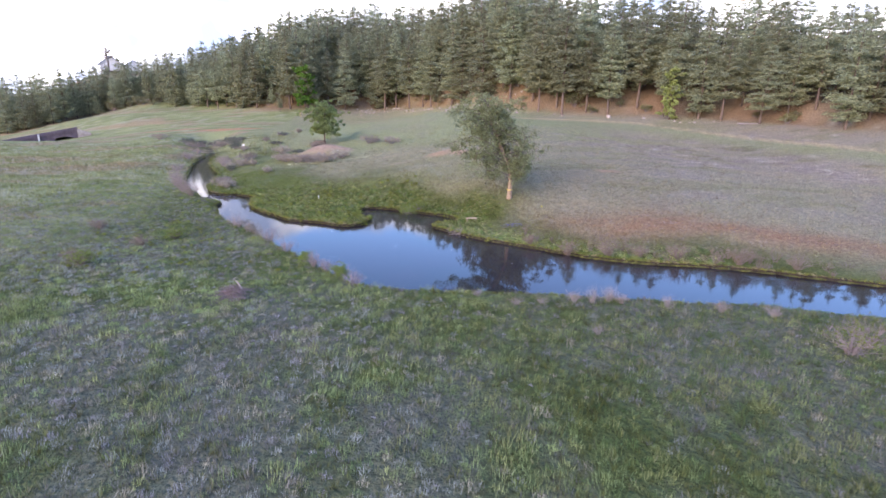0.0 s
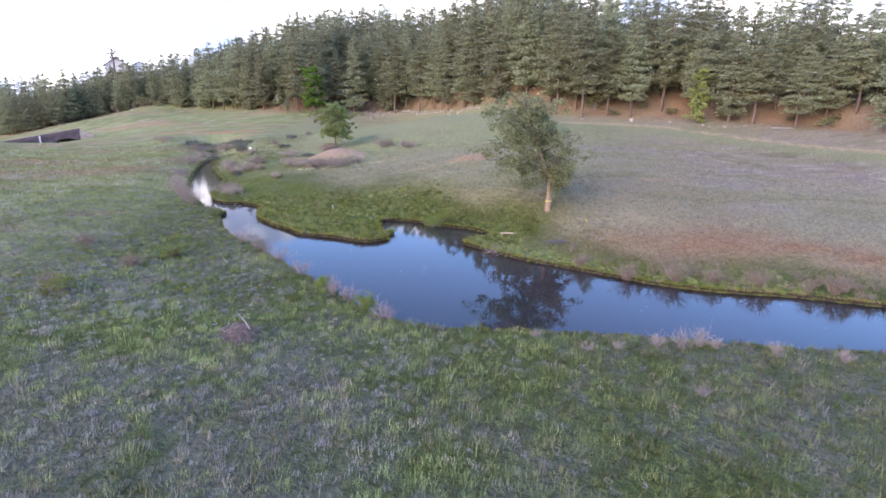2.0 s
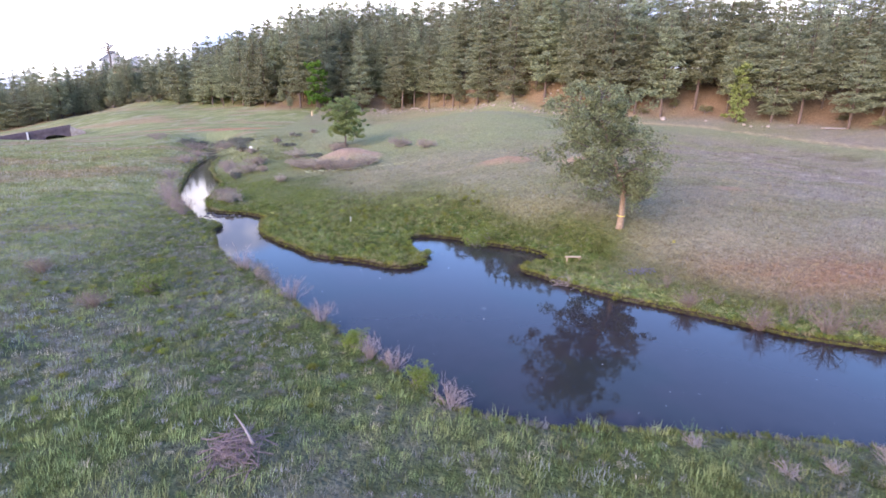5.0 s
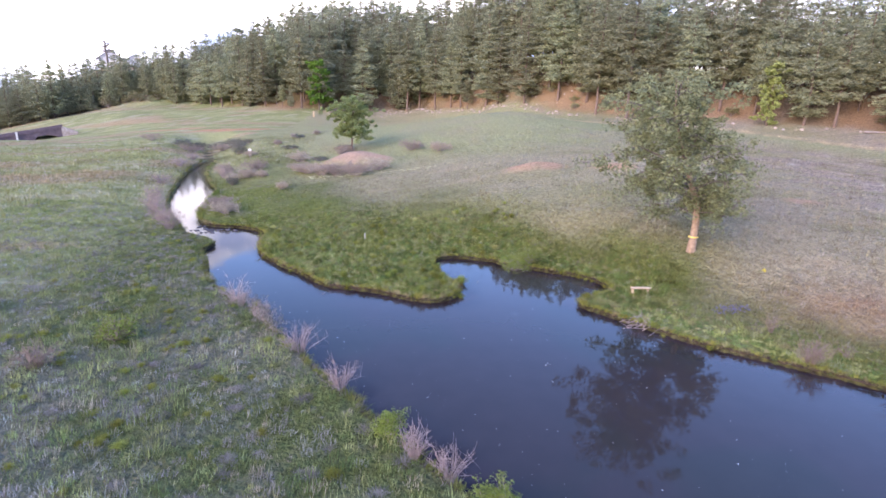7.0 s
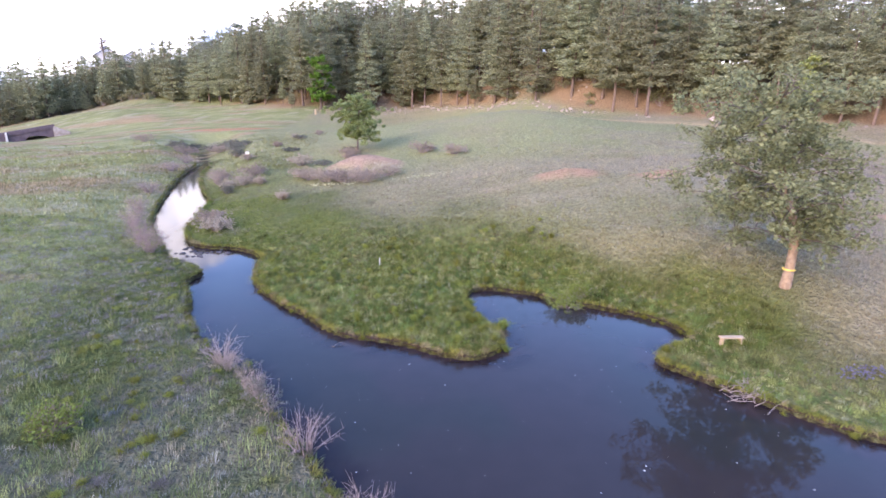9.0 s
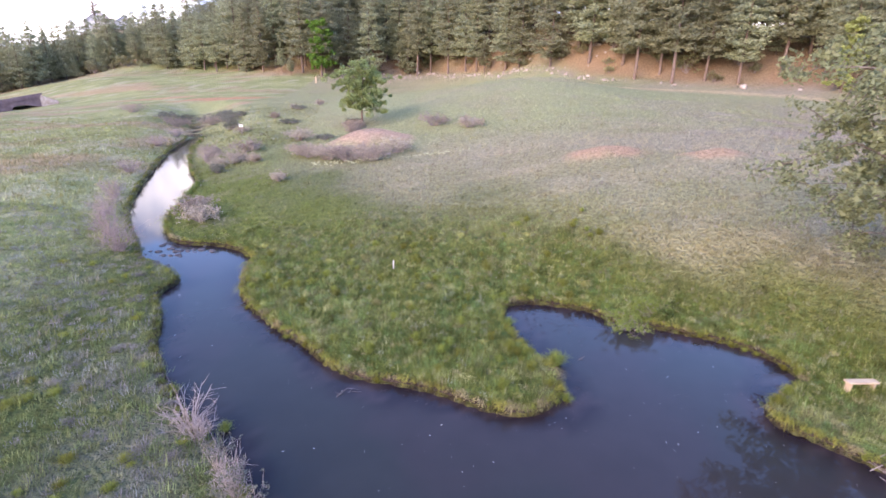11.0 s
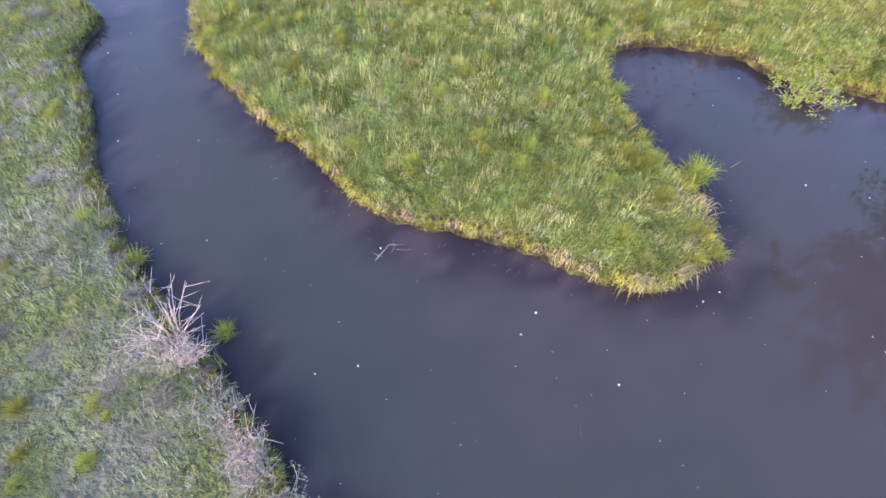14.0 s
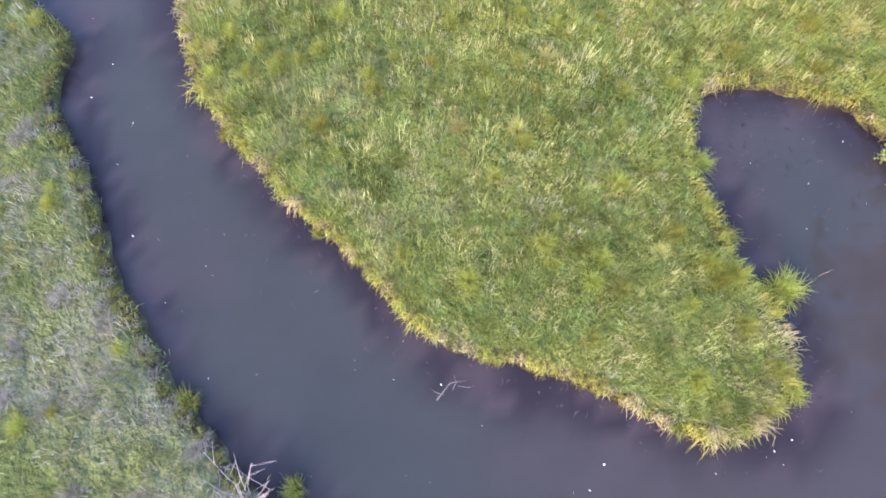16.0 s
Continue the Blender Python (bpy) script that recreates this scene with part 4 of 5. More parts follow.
def build_scrub():
    """Scrub oak under the pines and on the cut slope."""
    rng = np.random.default_rng(19)
    kinds = []
    for n in range(4):
        (v, f), tips = shrub_shape(850 + n, 2.6, 1.9, 16, 0.035, 0.35, 2)
        kinds.append((mesh_from("stem_work", v, f, GREY_WOOD), mesh_from("foliage", *leaves(rng, tips, [0.6] * len(tips), [12] * len(tips), 0.2, 0.9), SCRUB_LEAF)))
    xs = np.r_[rng.uniform(-70, 120, 66), rng.uniform(30, 62, 12), rng.uniform(-132, -98, 22)]
    ys = hill_edge(xs) + np.where(xs < -90, rng.uniform(-5, 6, len(xs)), rng.uniform(-1, 20, len(xs)))
    for x, y, z in zip(xs, ys, height(xs, ys, np.full(len(xs), 60.0))):
        ob = thing("scrub_oak", x, y, z - 0.1, "rounded olive scrub oak under the pines", "shrub", "scrub under the pines", rng.uniform(0, 360))
        k = rng.uniform(0.6, 1.7)
        ob.scale = (k, k, k * rng.uniform(0.8, 1.2))
        stems, foliage = kinds[int(rng.integers(4))]
        tagged(part("stem_work", stems, ob), kind="stuff")
        part("foliage", foliage, ob)


def sedge_shape(seed, tall=0.75, spread=0.46, blades=220):
    rng = np.random.default_rng(seed)
    a = rng.uniform(0, 6.283, blades)
    out = np.c_[np.cos(a), np.sin(a), np.zeros(blades)]
    side = np.c_[-np.sin(a), np.cos(a), np.zeros(blades)]
    r = spread * rng.random((blades, 1)) ** 0.6
    h = tall * rng.uniform(0.55, 1.0, (blades, 1)) * (1 - 0.35 * r / spread)
    root = out * r * 0.3
    mid = root + out * r * 0.45 + [0, 0, 1] * h * 0.75
    tip = root + out * r + [0, 0, 1] * h * rng.uniform(0.6, 1.0, (blades, 1))
    mid += rng.normal(0, 0.12 * spread, (blades, 3)) * [1, 1, 0.3]
    tip += rng.normal(0, 0.24 * spread, (blades, 3)) * [1, 1, 0.3]
    w = 0.008
    verts = np.stack([root - side * w, root + side * w, mid - side * w * 0.8, mid + side * w * 0.8, tip], 1).reshape(-1, 3)
    b = np.arange(blades) * 5
    tris = np.concatenate([np.c_[b, b + 1, b + 3], np.c_[b, b + 3, b + 2], np.c_[b + 2, b + 3, b + 4]])
    return verts, tris


def build_sedges():
    kinds = [mesh_from("tuft", *sedge_shape(800 + n), YELLOW_GREEN) for n in range(4)]
    kinds_pale = [mesh_from("tuft", *sedge_shape(820 + n, 0.6, 0.55), SEDGE_PALE) for n in range(3)]
    rng = np.random.default_rng(9)
    first = [(5.1, 56.8, 1.3), (4.95, 56.65, 1.0), (3.9, 60.6, 0.9), (3.7, 59.3, 0.8), (4.05, 58.4, 0.9), (3.3, 57.7, 0.9), (3.9, 57.3, 0.8), (2.6, 58.6, 0.8), (1.4, 60.2, 0.9), (0.2, 57.6, 0.8), (-10.55, 55.75, 0.9), (4.75, 54.2, 0.7), (12.7, 53.0, 0.9), (13.6, 53.6, 0.8), (-7.9, 53.4, 0.7)]
    # round the tongue of grass and the bay
    for p in RIVER[:FAR_COUNT]:
        if -14 < p[0] < 18 and p[1] < 76 and rng.random() < 0.30:
            first.append((p[0] + rng.normal(0, 0.12), p[1] + rng.normal(0, 0.12), rng.uniform(0.35, 0.7)))
    for n, (x, y, k) in enumerate(first):
        ob = thing("sedge_clump", x, y, max(spot(x, y), -0.05) - 0.03, "arching yellow-green sedge clump at the water's edge", "grass", "sedges at the water", rng.uniform(0, 360))
        ob.scale = (k, k, k)
        part("tuft", kinds[n % 4], ob)
    # tussocks of the near bank
    kinds_sage = [mesh_from("tuft", *sedge_shape(840 + n, 0.5, 0.6, 160), SAGE_BLADES) for n in range(3)]
    made = 0
    while made < 230:
        x, y = rng.uniform(-22, 3), rng.uniform(34, 70)
        d, far = river_distance([x], [y])
        if far[0] or d[0] < 0.15:
            continue
        grey = fbm([x], [y], 1.9, 93)[0] > 0.5
        ob = thing("sage_tussock" if grey else "green_tussock", x, y, spot(x, y) - 0.03,
                   "low grey sage tussock on the near bank" if grey else "soft yellow-green grass tussock on the near bank", "grass", "tussocks of the near bank", rng.uniform(0, 360))
        k = rng.uniform(0.32, 0.65)
        ob.scale = (k * 1.2, k * 1.2, k * 0.8)
        part("tuft", (kinds_sage if grey else kinds)[int(rng.integers(3))], ob)
        made += 1
    made = 0
    while made < 100:
        x, y = rng.uniform(-11, 12), rng.uniform(54, 72)
        d, far = river_distance([x], [y])
        if far[0] and d[0] > 0.5:
            ob = thing("bunch_grass", x, y, spot(x, y) - 0.03, "pale bunch of long meadow grass", "grass", "bunch grasses", rng.uniform(0, 360))
            k = rng.uniform(0.45, 0.9)
            ob.scale = (k, k, k)
            part("tuft", (kinds_pale[:1] + kinds)[int(rng.integers(5))], ob)
            made += 1


SAGE_BLADES = leaf_material("sage_tufts", (0.27, 0.255, 0.235), 0.3, None, 0.45)
SEDGE_PALE = leaf_material("pale_grass", (0.46, 0.44, 0.17), 0.3, None, 0.6)


def grass_blades(seed, x0, x1, y0, y1, per_m2, blades, tall, width, keep, name, label, gain=1.25, rough=1.0, mat=BLADES):
    """Loose meadow grass: little tufts of single blades."""
    rng = np.random.default_rng(seed)
    n = int((x1 - x0) * (y1 - y0) * per_m2)
    x, y = rng.uniform(x0, x1, n), rng.uniform(y0, y1, n)
    d, far = river_distance(x, y)
    ok = (d > 0.02) & keep(x, y, d, far) & ~bare_soil(x, y)
    x, y, d, far = x[ok], y[ok], d[ok], far[ok]
    z = height(x, y, d)
    cover = region_colour(x, y, d, far)
    if not far.all():
        # sage and fresh tufts grow side by side on the near bank
        chance = smooth(fbm(x, y, 1.3, 31) * 0.45 + fbm(x, y, 8, 37) * 0.55, 0.36, 0.64) * 0.56 * smooth(y, 85, 60) * (1 - 0.5 * smooth(x, -9, -22))
        sage = (rng.random(len(x)) < chance) & ~far
        fresh = ~sage & ~far
        dark = fresh & (y < 72) & (fbm(x, y, 0.9, 91) + rng.normal(0, 0.06, len(x)) > 0.54)
        cover[sage] = cover[sage] * 0.3 + np.array([0.225, 0.215, 0.20]) * 0.7
        cover[fresh] = cover[fresh] * 0.5 + np.array([0.20, 0.22, 0.075]) * 0.5
        cover[dark] *= 0.7
    thick = 0.25 + 1.6 * fbm(x, y, 1.3, 83)
    m = len(x)
    tuft = np.repeat(np.arange(m), blades)
    k = m * blades
    a = rng.uniform(0, 6.283, k)
    out = np.c_[np.cos(a), np.sin(a), np.zeros(k)]
    side = np.c_[-np.sin(a), np.cos(a), np.zeros(k)]
    h = tall * rng.uniform(0.45, 1.1, k) * thick[tuft]
    root = np.c_[x[tuft], y[tuft], z[tuft] - 0.03] + out * (rng.random((k, 1)) * tall * 0.35)
    lean = rng.uniform(0.15, 0.95, (k, 1))
    tip = root + out * lean * h[:, None] * 0.8 + np.c_[np.zeros((k, 2)), h * (1 - 0.35 * lean[:, 0])]
    w = width * rng.uniform(0.6, 1.3, (k, 1))
    verts = np.stack([root - side * w, root + side * w, tip], 1).reshape(-1, 3)
    shade = (1 + rough * (rng.random((m, 1)) - 0.5) * 0.5) * (1 + rough * (1.3 * fbm(x, y, 0.8, 87) - 0.65))[:, None]
    warm = rng.random((m, 1)) < min(0.16 * rough, 0.14)
    c = np.where(warm, cover * 0.5 + np.array([0.34, 0.32, 0.19]) * 0.5, cover) * shade * gain
    c = np.repeat(np.repeat(c, blades, axis=0), 3, axis=0)
    ob = new(name, mesh_from(name, verts, np.arange(3 * k).reshape(-1, 3), mat, False, c))
    tagged(ob, label, "grass", kind="stuff")


def bare_soil(x, y):
    """The mounds of dug earth, where nothing grows."""
    out = np.zeros(len(x), bool)
    for cx, cy, rx, ry in ((17.6, 84, 4.2, 2.0), (26.5, 80, 3.2, 1.5), (38, 66, 1.7, 0.9), (-4.5, 104.5, 5.6, 2.5), (-46, 186, 13, 4.5)):
        out |= ((x - cx) / rx) ** 2 + ((y - cy) / ry) ** 2 < 0.6 + 0.8 * value_noise(x, y, 1.2, 77)
    return out


def tussocks(seed, x0, x1, y0, y1, gap, blades, tall, width, keep, palette, name, label, mat=BLADES):
    """Grass in single tussocks: each a fan of blades with a height and a colour of its own."""
    rng = np.random.default_rng(seed)
    gx, gy = np.meshgrid(np.arange(x0, x1, gap), np.arange(y0, y1, gap))
    x, y = gx.ravel() + rng.uniform(-0.5, 0.5, gx.size) * gap, gy.ravel() + rng.uniform(-0.5, 0.5, gx.size) * gap
    d, far = river_distance(x, y)
    ok = (d > 0.12) & keep(x, y, d, far) & ~bare_soil(x, y)
    x, y, d, far = x[ok], y[ok], d[ok], far[ok]
    m = len(x)
    size = rng.uniform(0.4, 1.4, m) * (0.55 + 0.9 * fbm(x, y, 2.6, seed + 60))
    colour, grow = palette(rng, x, y, d, far)
    size *= grow
    z = height(x, y, d)
    tuft = np.repeat(np.arange(m), blades)
    k = m * blades
    a, r = rng.uniform(0, 6.283, k), np.sqrt(rng.random(k))
    b = a + rng.normal(0, 1.3, k)
    s = size[tuft]
    root = np.c_[x[tuft] + np.cos(a) * r * gap * 0.6 * s, y[tuft] + np.sin(a) * r * gap * 0.6 * s, z[tuft] - 0.02]
    h = tall * s * (1.15 - 0.5 * r) * rng.uniform(0.6, 1.1, k)
    lean = (0.12 + 0.8 * r) * rng.uniform(0.5, 1.2, k)
    tip = root + np.c_[(np.cos(b) * lean + 0.07) * h * 0.8, (np.sin(b) * lean + 0.05) * h * 0.8, h * (1 - 0.38 * lean)]
    side = np.c_[-np.sin(b), np.cos(b), np.zeros(k)] * (width * rng.uniform(0.6, 1.3, k))[:, None]
    verts = np.stack([root - side, root + side, tip], 1).reshape(-1, 3)
    c = np.repeat(colour[tuft] * rng.uniform(0.72, 1.28, (k, 1)), 3, axis=0)
    ob = new(name, mesh_from(name, verts, np.arange(3 * k).reshape(-1, 3), mat, False, c))
    tagged(ob, label, "grass", kind="stuff")


def pick(rng, weights, colours):
    """One of the colours for each plant, by its own weights, with a little spread."""
    w = np.cumsum(np.stack(weights, 1), axis=1)
    n = (rng.random((len(w), 1)) * w[:, -1:] > w).sum(1)
    return np.array(colours)[n] * rng.uniform(0.76, 1.24, (len(w), 1)), n


def bank_palette(rng, x, y, d, far):
    """Fresh and dark green, grey sage, lilac dead stalks and straw, in drifts."""
    drift = fbm(x, y, 7, 37) * 0.6 + fbm(x, y, 2.2, 31) * 0.4
    sage = smooth(drift, 0.36, 0.60) * smooth(d, 0.8, 3.0) * (1 - 0.75 * smooth(x, 5, 17) * smooth(y, 36, 30)) * (1 - 0.6 * smooth(y, 62, 85))
    sage = np.maximum(sage, smooth(y, 44, 52) * smooth(y, 80, 66) * smooth(d, 0.1, 0.6) * smooth(fbm(x, y, 2.5, 33), 0.36, 0.56))
    stalks = np.exp(-((x + 4.5) / 3.0) ** 2 - ((y - 40) / 4.5) ** 2) * smooth(d, 1.2, 2.4)
    sage = sage + 0.9 * stalks
    dark = smooth(fbm(x, y, 4.5, 53), 0.45, 0.65) + 1.3 * smooth(x, 8, 22) + 1.2 * smooth(d, 2.6, 0.8)
    one = np.ones(len(x))
    colours, n = pick(rng, (0.9 * one, 0.5 * one * (1 - 0.5 * sage), 0.55 * dark, 1.5 * sage * (1 + 0.5 * smooth(y, 44, 54)), 1.0 * sage * (1 + smooth(y, 44, 54)), 0.12 + 0.3 * sage + 0.7 * stalks),
                      ((0.205, 0.245, 0.10), (0.275, 0.29, 0.12), (0.12, 0.165, 0.06), (0.235, 0.245, 0.21), (0.255, 0.236, 0.232), (0.33, 0.29, 0.22)))
    return colours * (1.15 * (1 - 0.24 * smooth(y, 44, 54)) * (1 - 0.25 * smooth(x, 6, 20) * smooth(y, 36, 30)) * (0.74 + 0.56 * fbm(x, y, 4.0, 35)))[:, None], np.array([1.05, 1.2, 0.95, 0.75, 0.7, 0.85])[n]


def tongue_palette(rng, x, y, d, far):
    lush, dry = smooth(fbm(x, y, 4.0, 45), 0.38, 0.6), smooth(fbm(x, y, 3.0, 46), 0.42, 0.62)
    rim = smooth(d, 0.9, 0.3)
    one = np.ones(len(x))
    colours, n = pick(rng, (0.9 + 0.5 * lush, 0.8 * one + 0.8 * rim, 0.35 + 0.3 * dry, 0.2 + 0.5 * dry, 0.22 + 0.2 * dry, 0.3 + 0.5 * lush),
                      ((0.17, 0.255, 0.088), (0.295, 0.325, 0.115), (0.40, 0.40, 0.19), (0.33, 0.285, 0.155), (0.29, 0.31, 0.20), (0.095, 0.165, 0.062)))
    pale = np.maximum(smooth(from_water(x, d) + (fbm(x, y, 5, 48) - 0.5) * 10, 4, 17), smooth(y + (fbm(x, y, 5, 48) - 0.5) * 12, 66, 82))[:, None]
    return colours * 1.15 * (1 - pale) + region_colour(x, y, d, far) * pale * 1.1, np.array([1.0, 1.05, 1.0, 0.8, 0.8, 0.85])[n] * (1 - 0.35 * pale[:, 0])


def field_palette(rng, x, y, d, far):
    c = region_colour(x, y, d, far) * rng.uniform(0.72, 1.35, (len(x), 1))
    odd = rng.random(len(x))
    c[odd < 0.14] = c[odd < 0.14] * 0.5 + np.array([0.24, 0.215, 0.20])
    c[odd > 0.90] = c[odd > 0.90] * 0.5 + np.array([0.06, 0.08, 0.03])
    return c, rng.uniform(0.6, 1.3, len(x))


def build_fringe():
    """Long blades that arch from the lip of the bank out over the water."""
    rng = np.random.default_rng(15)
    for name, line, label in (("far_fringe", RIVER[:FAR_COUNT], "yellow-green sedge fringe hanging over the far bank"),
                              ("near_fringe", RIVER[FAR_COUNT:], "green and straw-grey grass fringe hanging over the near bank")):
        line = line[(line[:, 0] < 48) & (line[:, 1] < 128)]
        run = np.r_[0, np.cumsum(np.linalg.norm(np.diff(line, axis=0), axis=1))]
        at = np.arange(0, run[-1], 0.19) + rng.uniform(-0.08, 0.08, len(np.arange(0, run[-1], 0.19)))
        p = np.c_[np.interp(at, run, line[:, 0]), np.interp(at, run, line[:, 1])]
        along = np.gradient(p, axis=0)
        along /= np.linalg.norm(along, axis=1)[:, None] + 1e-9
        out = np.c_[along[:, 1], -along[:, 0]]
        out *= -np.sign(np.median(river_distance(*(p + out * 0.5).T)[0]))
        size = rng.uniform(0.45, 1.15, len(p)) * (0.35 + 1.2 * fbm(at, at * 0, 1.4, 29)) * (1 + 0.8 * (rng.random(len(p)) < 0.07)) * (1 - 0.3 * smooth(p[:, 0], 14, 20)) * (1 + 0.6 * smooth(p[:, 1], 74, 84)) * (1 if name == "far_fringe" else 0.8)
        one = np.ones(len(p))
        if name == "far_fringe":
            dry = smooth(fbm(p[:, 0], p[:, 1], 2.4, 27), 0.4, 0.6)
            colour, _ = pick(rng, (one * (1 - 0.7 * smooth(p[:, 0], 14, 20)) * smooth(p[:, 1], 82, 70), 0.8 * one * smooth(p[:, 1], 96, 72), 0.2 + 0.5 * dry, 0.4 * (1 - dry) + 0.6 * smooth(p[:, 1], 70, 80)), ((0.33, 0.325, 0.08), (0.25, 0.285, 0.075), (0.38, 0.33, 0.17), (0.16, 0.22, 0.06)))
        else:
            colour, _ = pick(rng, (one, 0.7 * one, 0.6 * one), ((0.15, 0.20, 0.06), (0.24, 0.27, 0.09), (0.26, 0.255, 0.23)))
        blades = 26
        n = np.repeat(np.arange(len(p)), blades)
        k = len(n)
        a = np.arctan2(out[n, 1], out[n, 0]) + rng.normal(0, 0.75, k)
        way = np.c_[np.cos(a), np.sin(a)]
        side = np.c_[-np.sin(a), np.cos(a), np.zeros(k)] * 0.011
        long = 0.40 * size[n] * rng.uniform(0.5, 1.1, k)
        root = np.c_[p[n] - out[n] * rng.uniform(0.05, 0.38, (k, 1)) + rng.normal(0, 0.05, (k, 2)), 0.22 + 0.06 * rng.random(k)]
        mid = root + np.c_[way * (long * 0.42)[:, None], long * rng.uniform(0.25, 0.7, k)]
        tip = root + np.c_[way * long[:, None], long * rng.uniform(-0.35, 0.55, k)]
        tip[:, 2] = np.maximum(tip[:, 2], 0.02)
        verts = np.stack([root - side, root + side, mid - side * 0.8, mid + side * 0.8, tip], 1).reshape(-1, 3)
        b = np.arange(k) * 5
        tris = np.concatenate([np.c_[b, b + 1, b + 3], np.c_[b, b + 3, b + 2], np.c_[b + 2, b + 3, b + 4]])
        tagged(new(name, mesh_from(name, verts, tris, BLADES, False, np.repeat(colour[n], 5, axis=0))), label, "grass", kind="stuff")


def build_grass():
    # the low gain darkens this under-layer, like shade in the gaps between tussocks
    grass_blades(1, -16, 22, 51, 82, 26, 10, 0.40, 0.010, lambda x, y, d, far: far & (value_noise(x, y, 0.25, 5) > np.maximum(smooth(y, 66, 82), smooth(from_water(x, d), 7, 15))), "lush_grass", "lush yellow-green grass on the tongue of land", 0.9, 1.5)
    grass_blades(2, -34, 6, 26, 82, 11, 8, 0.34, 0.011, lambda x, y, d, far: ~far, "bank_grass", "green and sage-grey grass on the near bank", 1.15)
    grass_blades(3, -40, 48, 6, 36, 7, 8, 0.36, 0.019, lambda x, y, d, far: ~far & ((x > 6) | (y < 26) | (x < -34)), "meadow_grass", "tufted green grass with grey sage", 1.08)
    grass_blades(4, -30, 100, 36, 150, 2.4, 7, 0.30, 0.018, lambda x, y, d, far: far & ~((x < 22) & (y < 68) & (from_water(x, d) < 7)) & (value_noise(x, y, 0.4, 6) > smooth(y, 85, 150)),
                 "field_grass", "pale thin grass of the far field", 1.05, 0.25, FIELD_BLADES)
    grass_blades(5, -110, -14, 34, 190, 1.4, 7, 0.40, 0.035, lambda x, y, d, far: (~far | (y > 110)) & ((x < -34) | (y > 82)) & (value_noise(x, y, 0.4, 7) > smooth(y, 95, 190)),
                 "valley_grass", "fresh green grass up the valley", 1.25, 0.5, FIELD_BLADES)
    tussocks(11, -14, 36, 34, 82, 0.38, 50, 0.42, 0.0075, lambda x, y, d, far: far & (value_noise(x, y, 0.3, 8) > np.maximum(smooth(y, 70, 82), smooth(from_water(x, d), 9, 30))),
             tongue_palette, "tongue_tussocks", "lush green, yellow and straw tussocks on the tongue of land")
    tussocks(12, -36, 50, 8, 82, 0.64, 54, 0.44, 0.0105, lambda x, y, d, far: ~far & (y > 40 - 1.6 * (x + 36)) & (y > 8 + (x - 26) * 0.6),
             bank_palette, "bank_tussocks", "mixed green, sage-grey and straw tussocks of the near bank")
    tussocks(13, -110, -16, 36, 165, 1.15, 15, 0.5, 0.05, lambda x, y, d, far: (~far | (y > 110)) & ((x < -36) | (y > 82)) & (y > 30 - (x + 30) * 0.6) & (value_noise(x, y, 0.5, 9) > smooth(y, 100, 170)),
             field_palette, "valley_tussocks", "soft green tussocks up the valley", FIELD_BLADES)
    tussocks(14, -24, 100, 34, 140, 1.15, 16, 0.36, 0.026, lambda x, y, d, far: far & ~((x < 22) & (y < 66) & (from_water(x, d) < 8)) & (value_noise(x, y, 0.5, 10) > smooth(y, 90, 145)) & (y > 38 - (x - 20) * 0.5),
             field_palette, "field_tussocks", "pale dry tussocks of the far field", FIELD_BLADES)
    tussocks(15, 8, 52, 34, 76, 0.62, 26, 0.42, 0.012, lambda x, y, d, far: far & (from_water(x, d) > 5) & (value_noise(x, y, 0.4, 12) > smooth(x, 34, 52)) & (value_noise(x, y, 0.4, 13) > smooth(y, 62, 76)),
             field_palette, "stalk_grass", "straw-coloured standing grass stalks behind the far bank", FIELD_BLADES)


build_shrubs()
build_scrub()
build_sedges()
build_grass()
build_fringe()

# ---------------------------------------------------------------- stones, dead wood and small things
def rock_shape(seed):
    """An angular weathered stone, one metre across."""
    rng = np.random.default_rng(seed)
    bm = bmesh.new()
    bmesh.ops.create_icosphere(bm, subdivisions=2, radius=0.5)
    cuts = rng.normal(size=(7, 3))
    cuts /= np.linalg.norm(cuts, axis=1)[:, None]
    for v in bm.verts:
        p = np.array(v.co)
        for c in cuts:
            over = p @ c - 0.36
            if over > 0:
                p -= c * over * 0.85
        p += rng.normal(0, 0.012, 3)
        v.co = p * [1, 0.8, 0.7]
    me = bpy.data.meshes.new("rock")
    bm.to_mesh(me)
    bm.free()
    return me


WET_STONE = bark_material("wet_stone", (0.05, 0.045, 0.05), (0.12, 0.11, 0.11), 3.0)


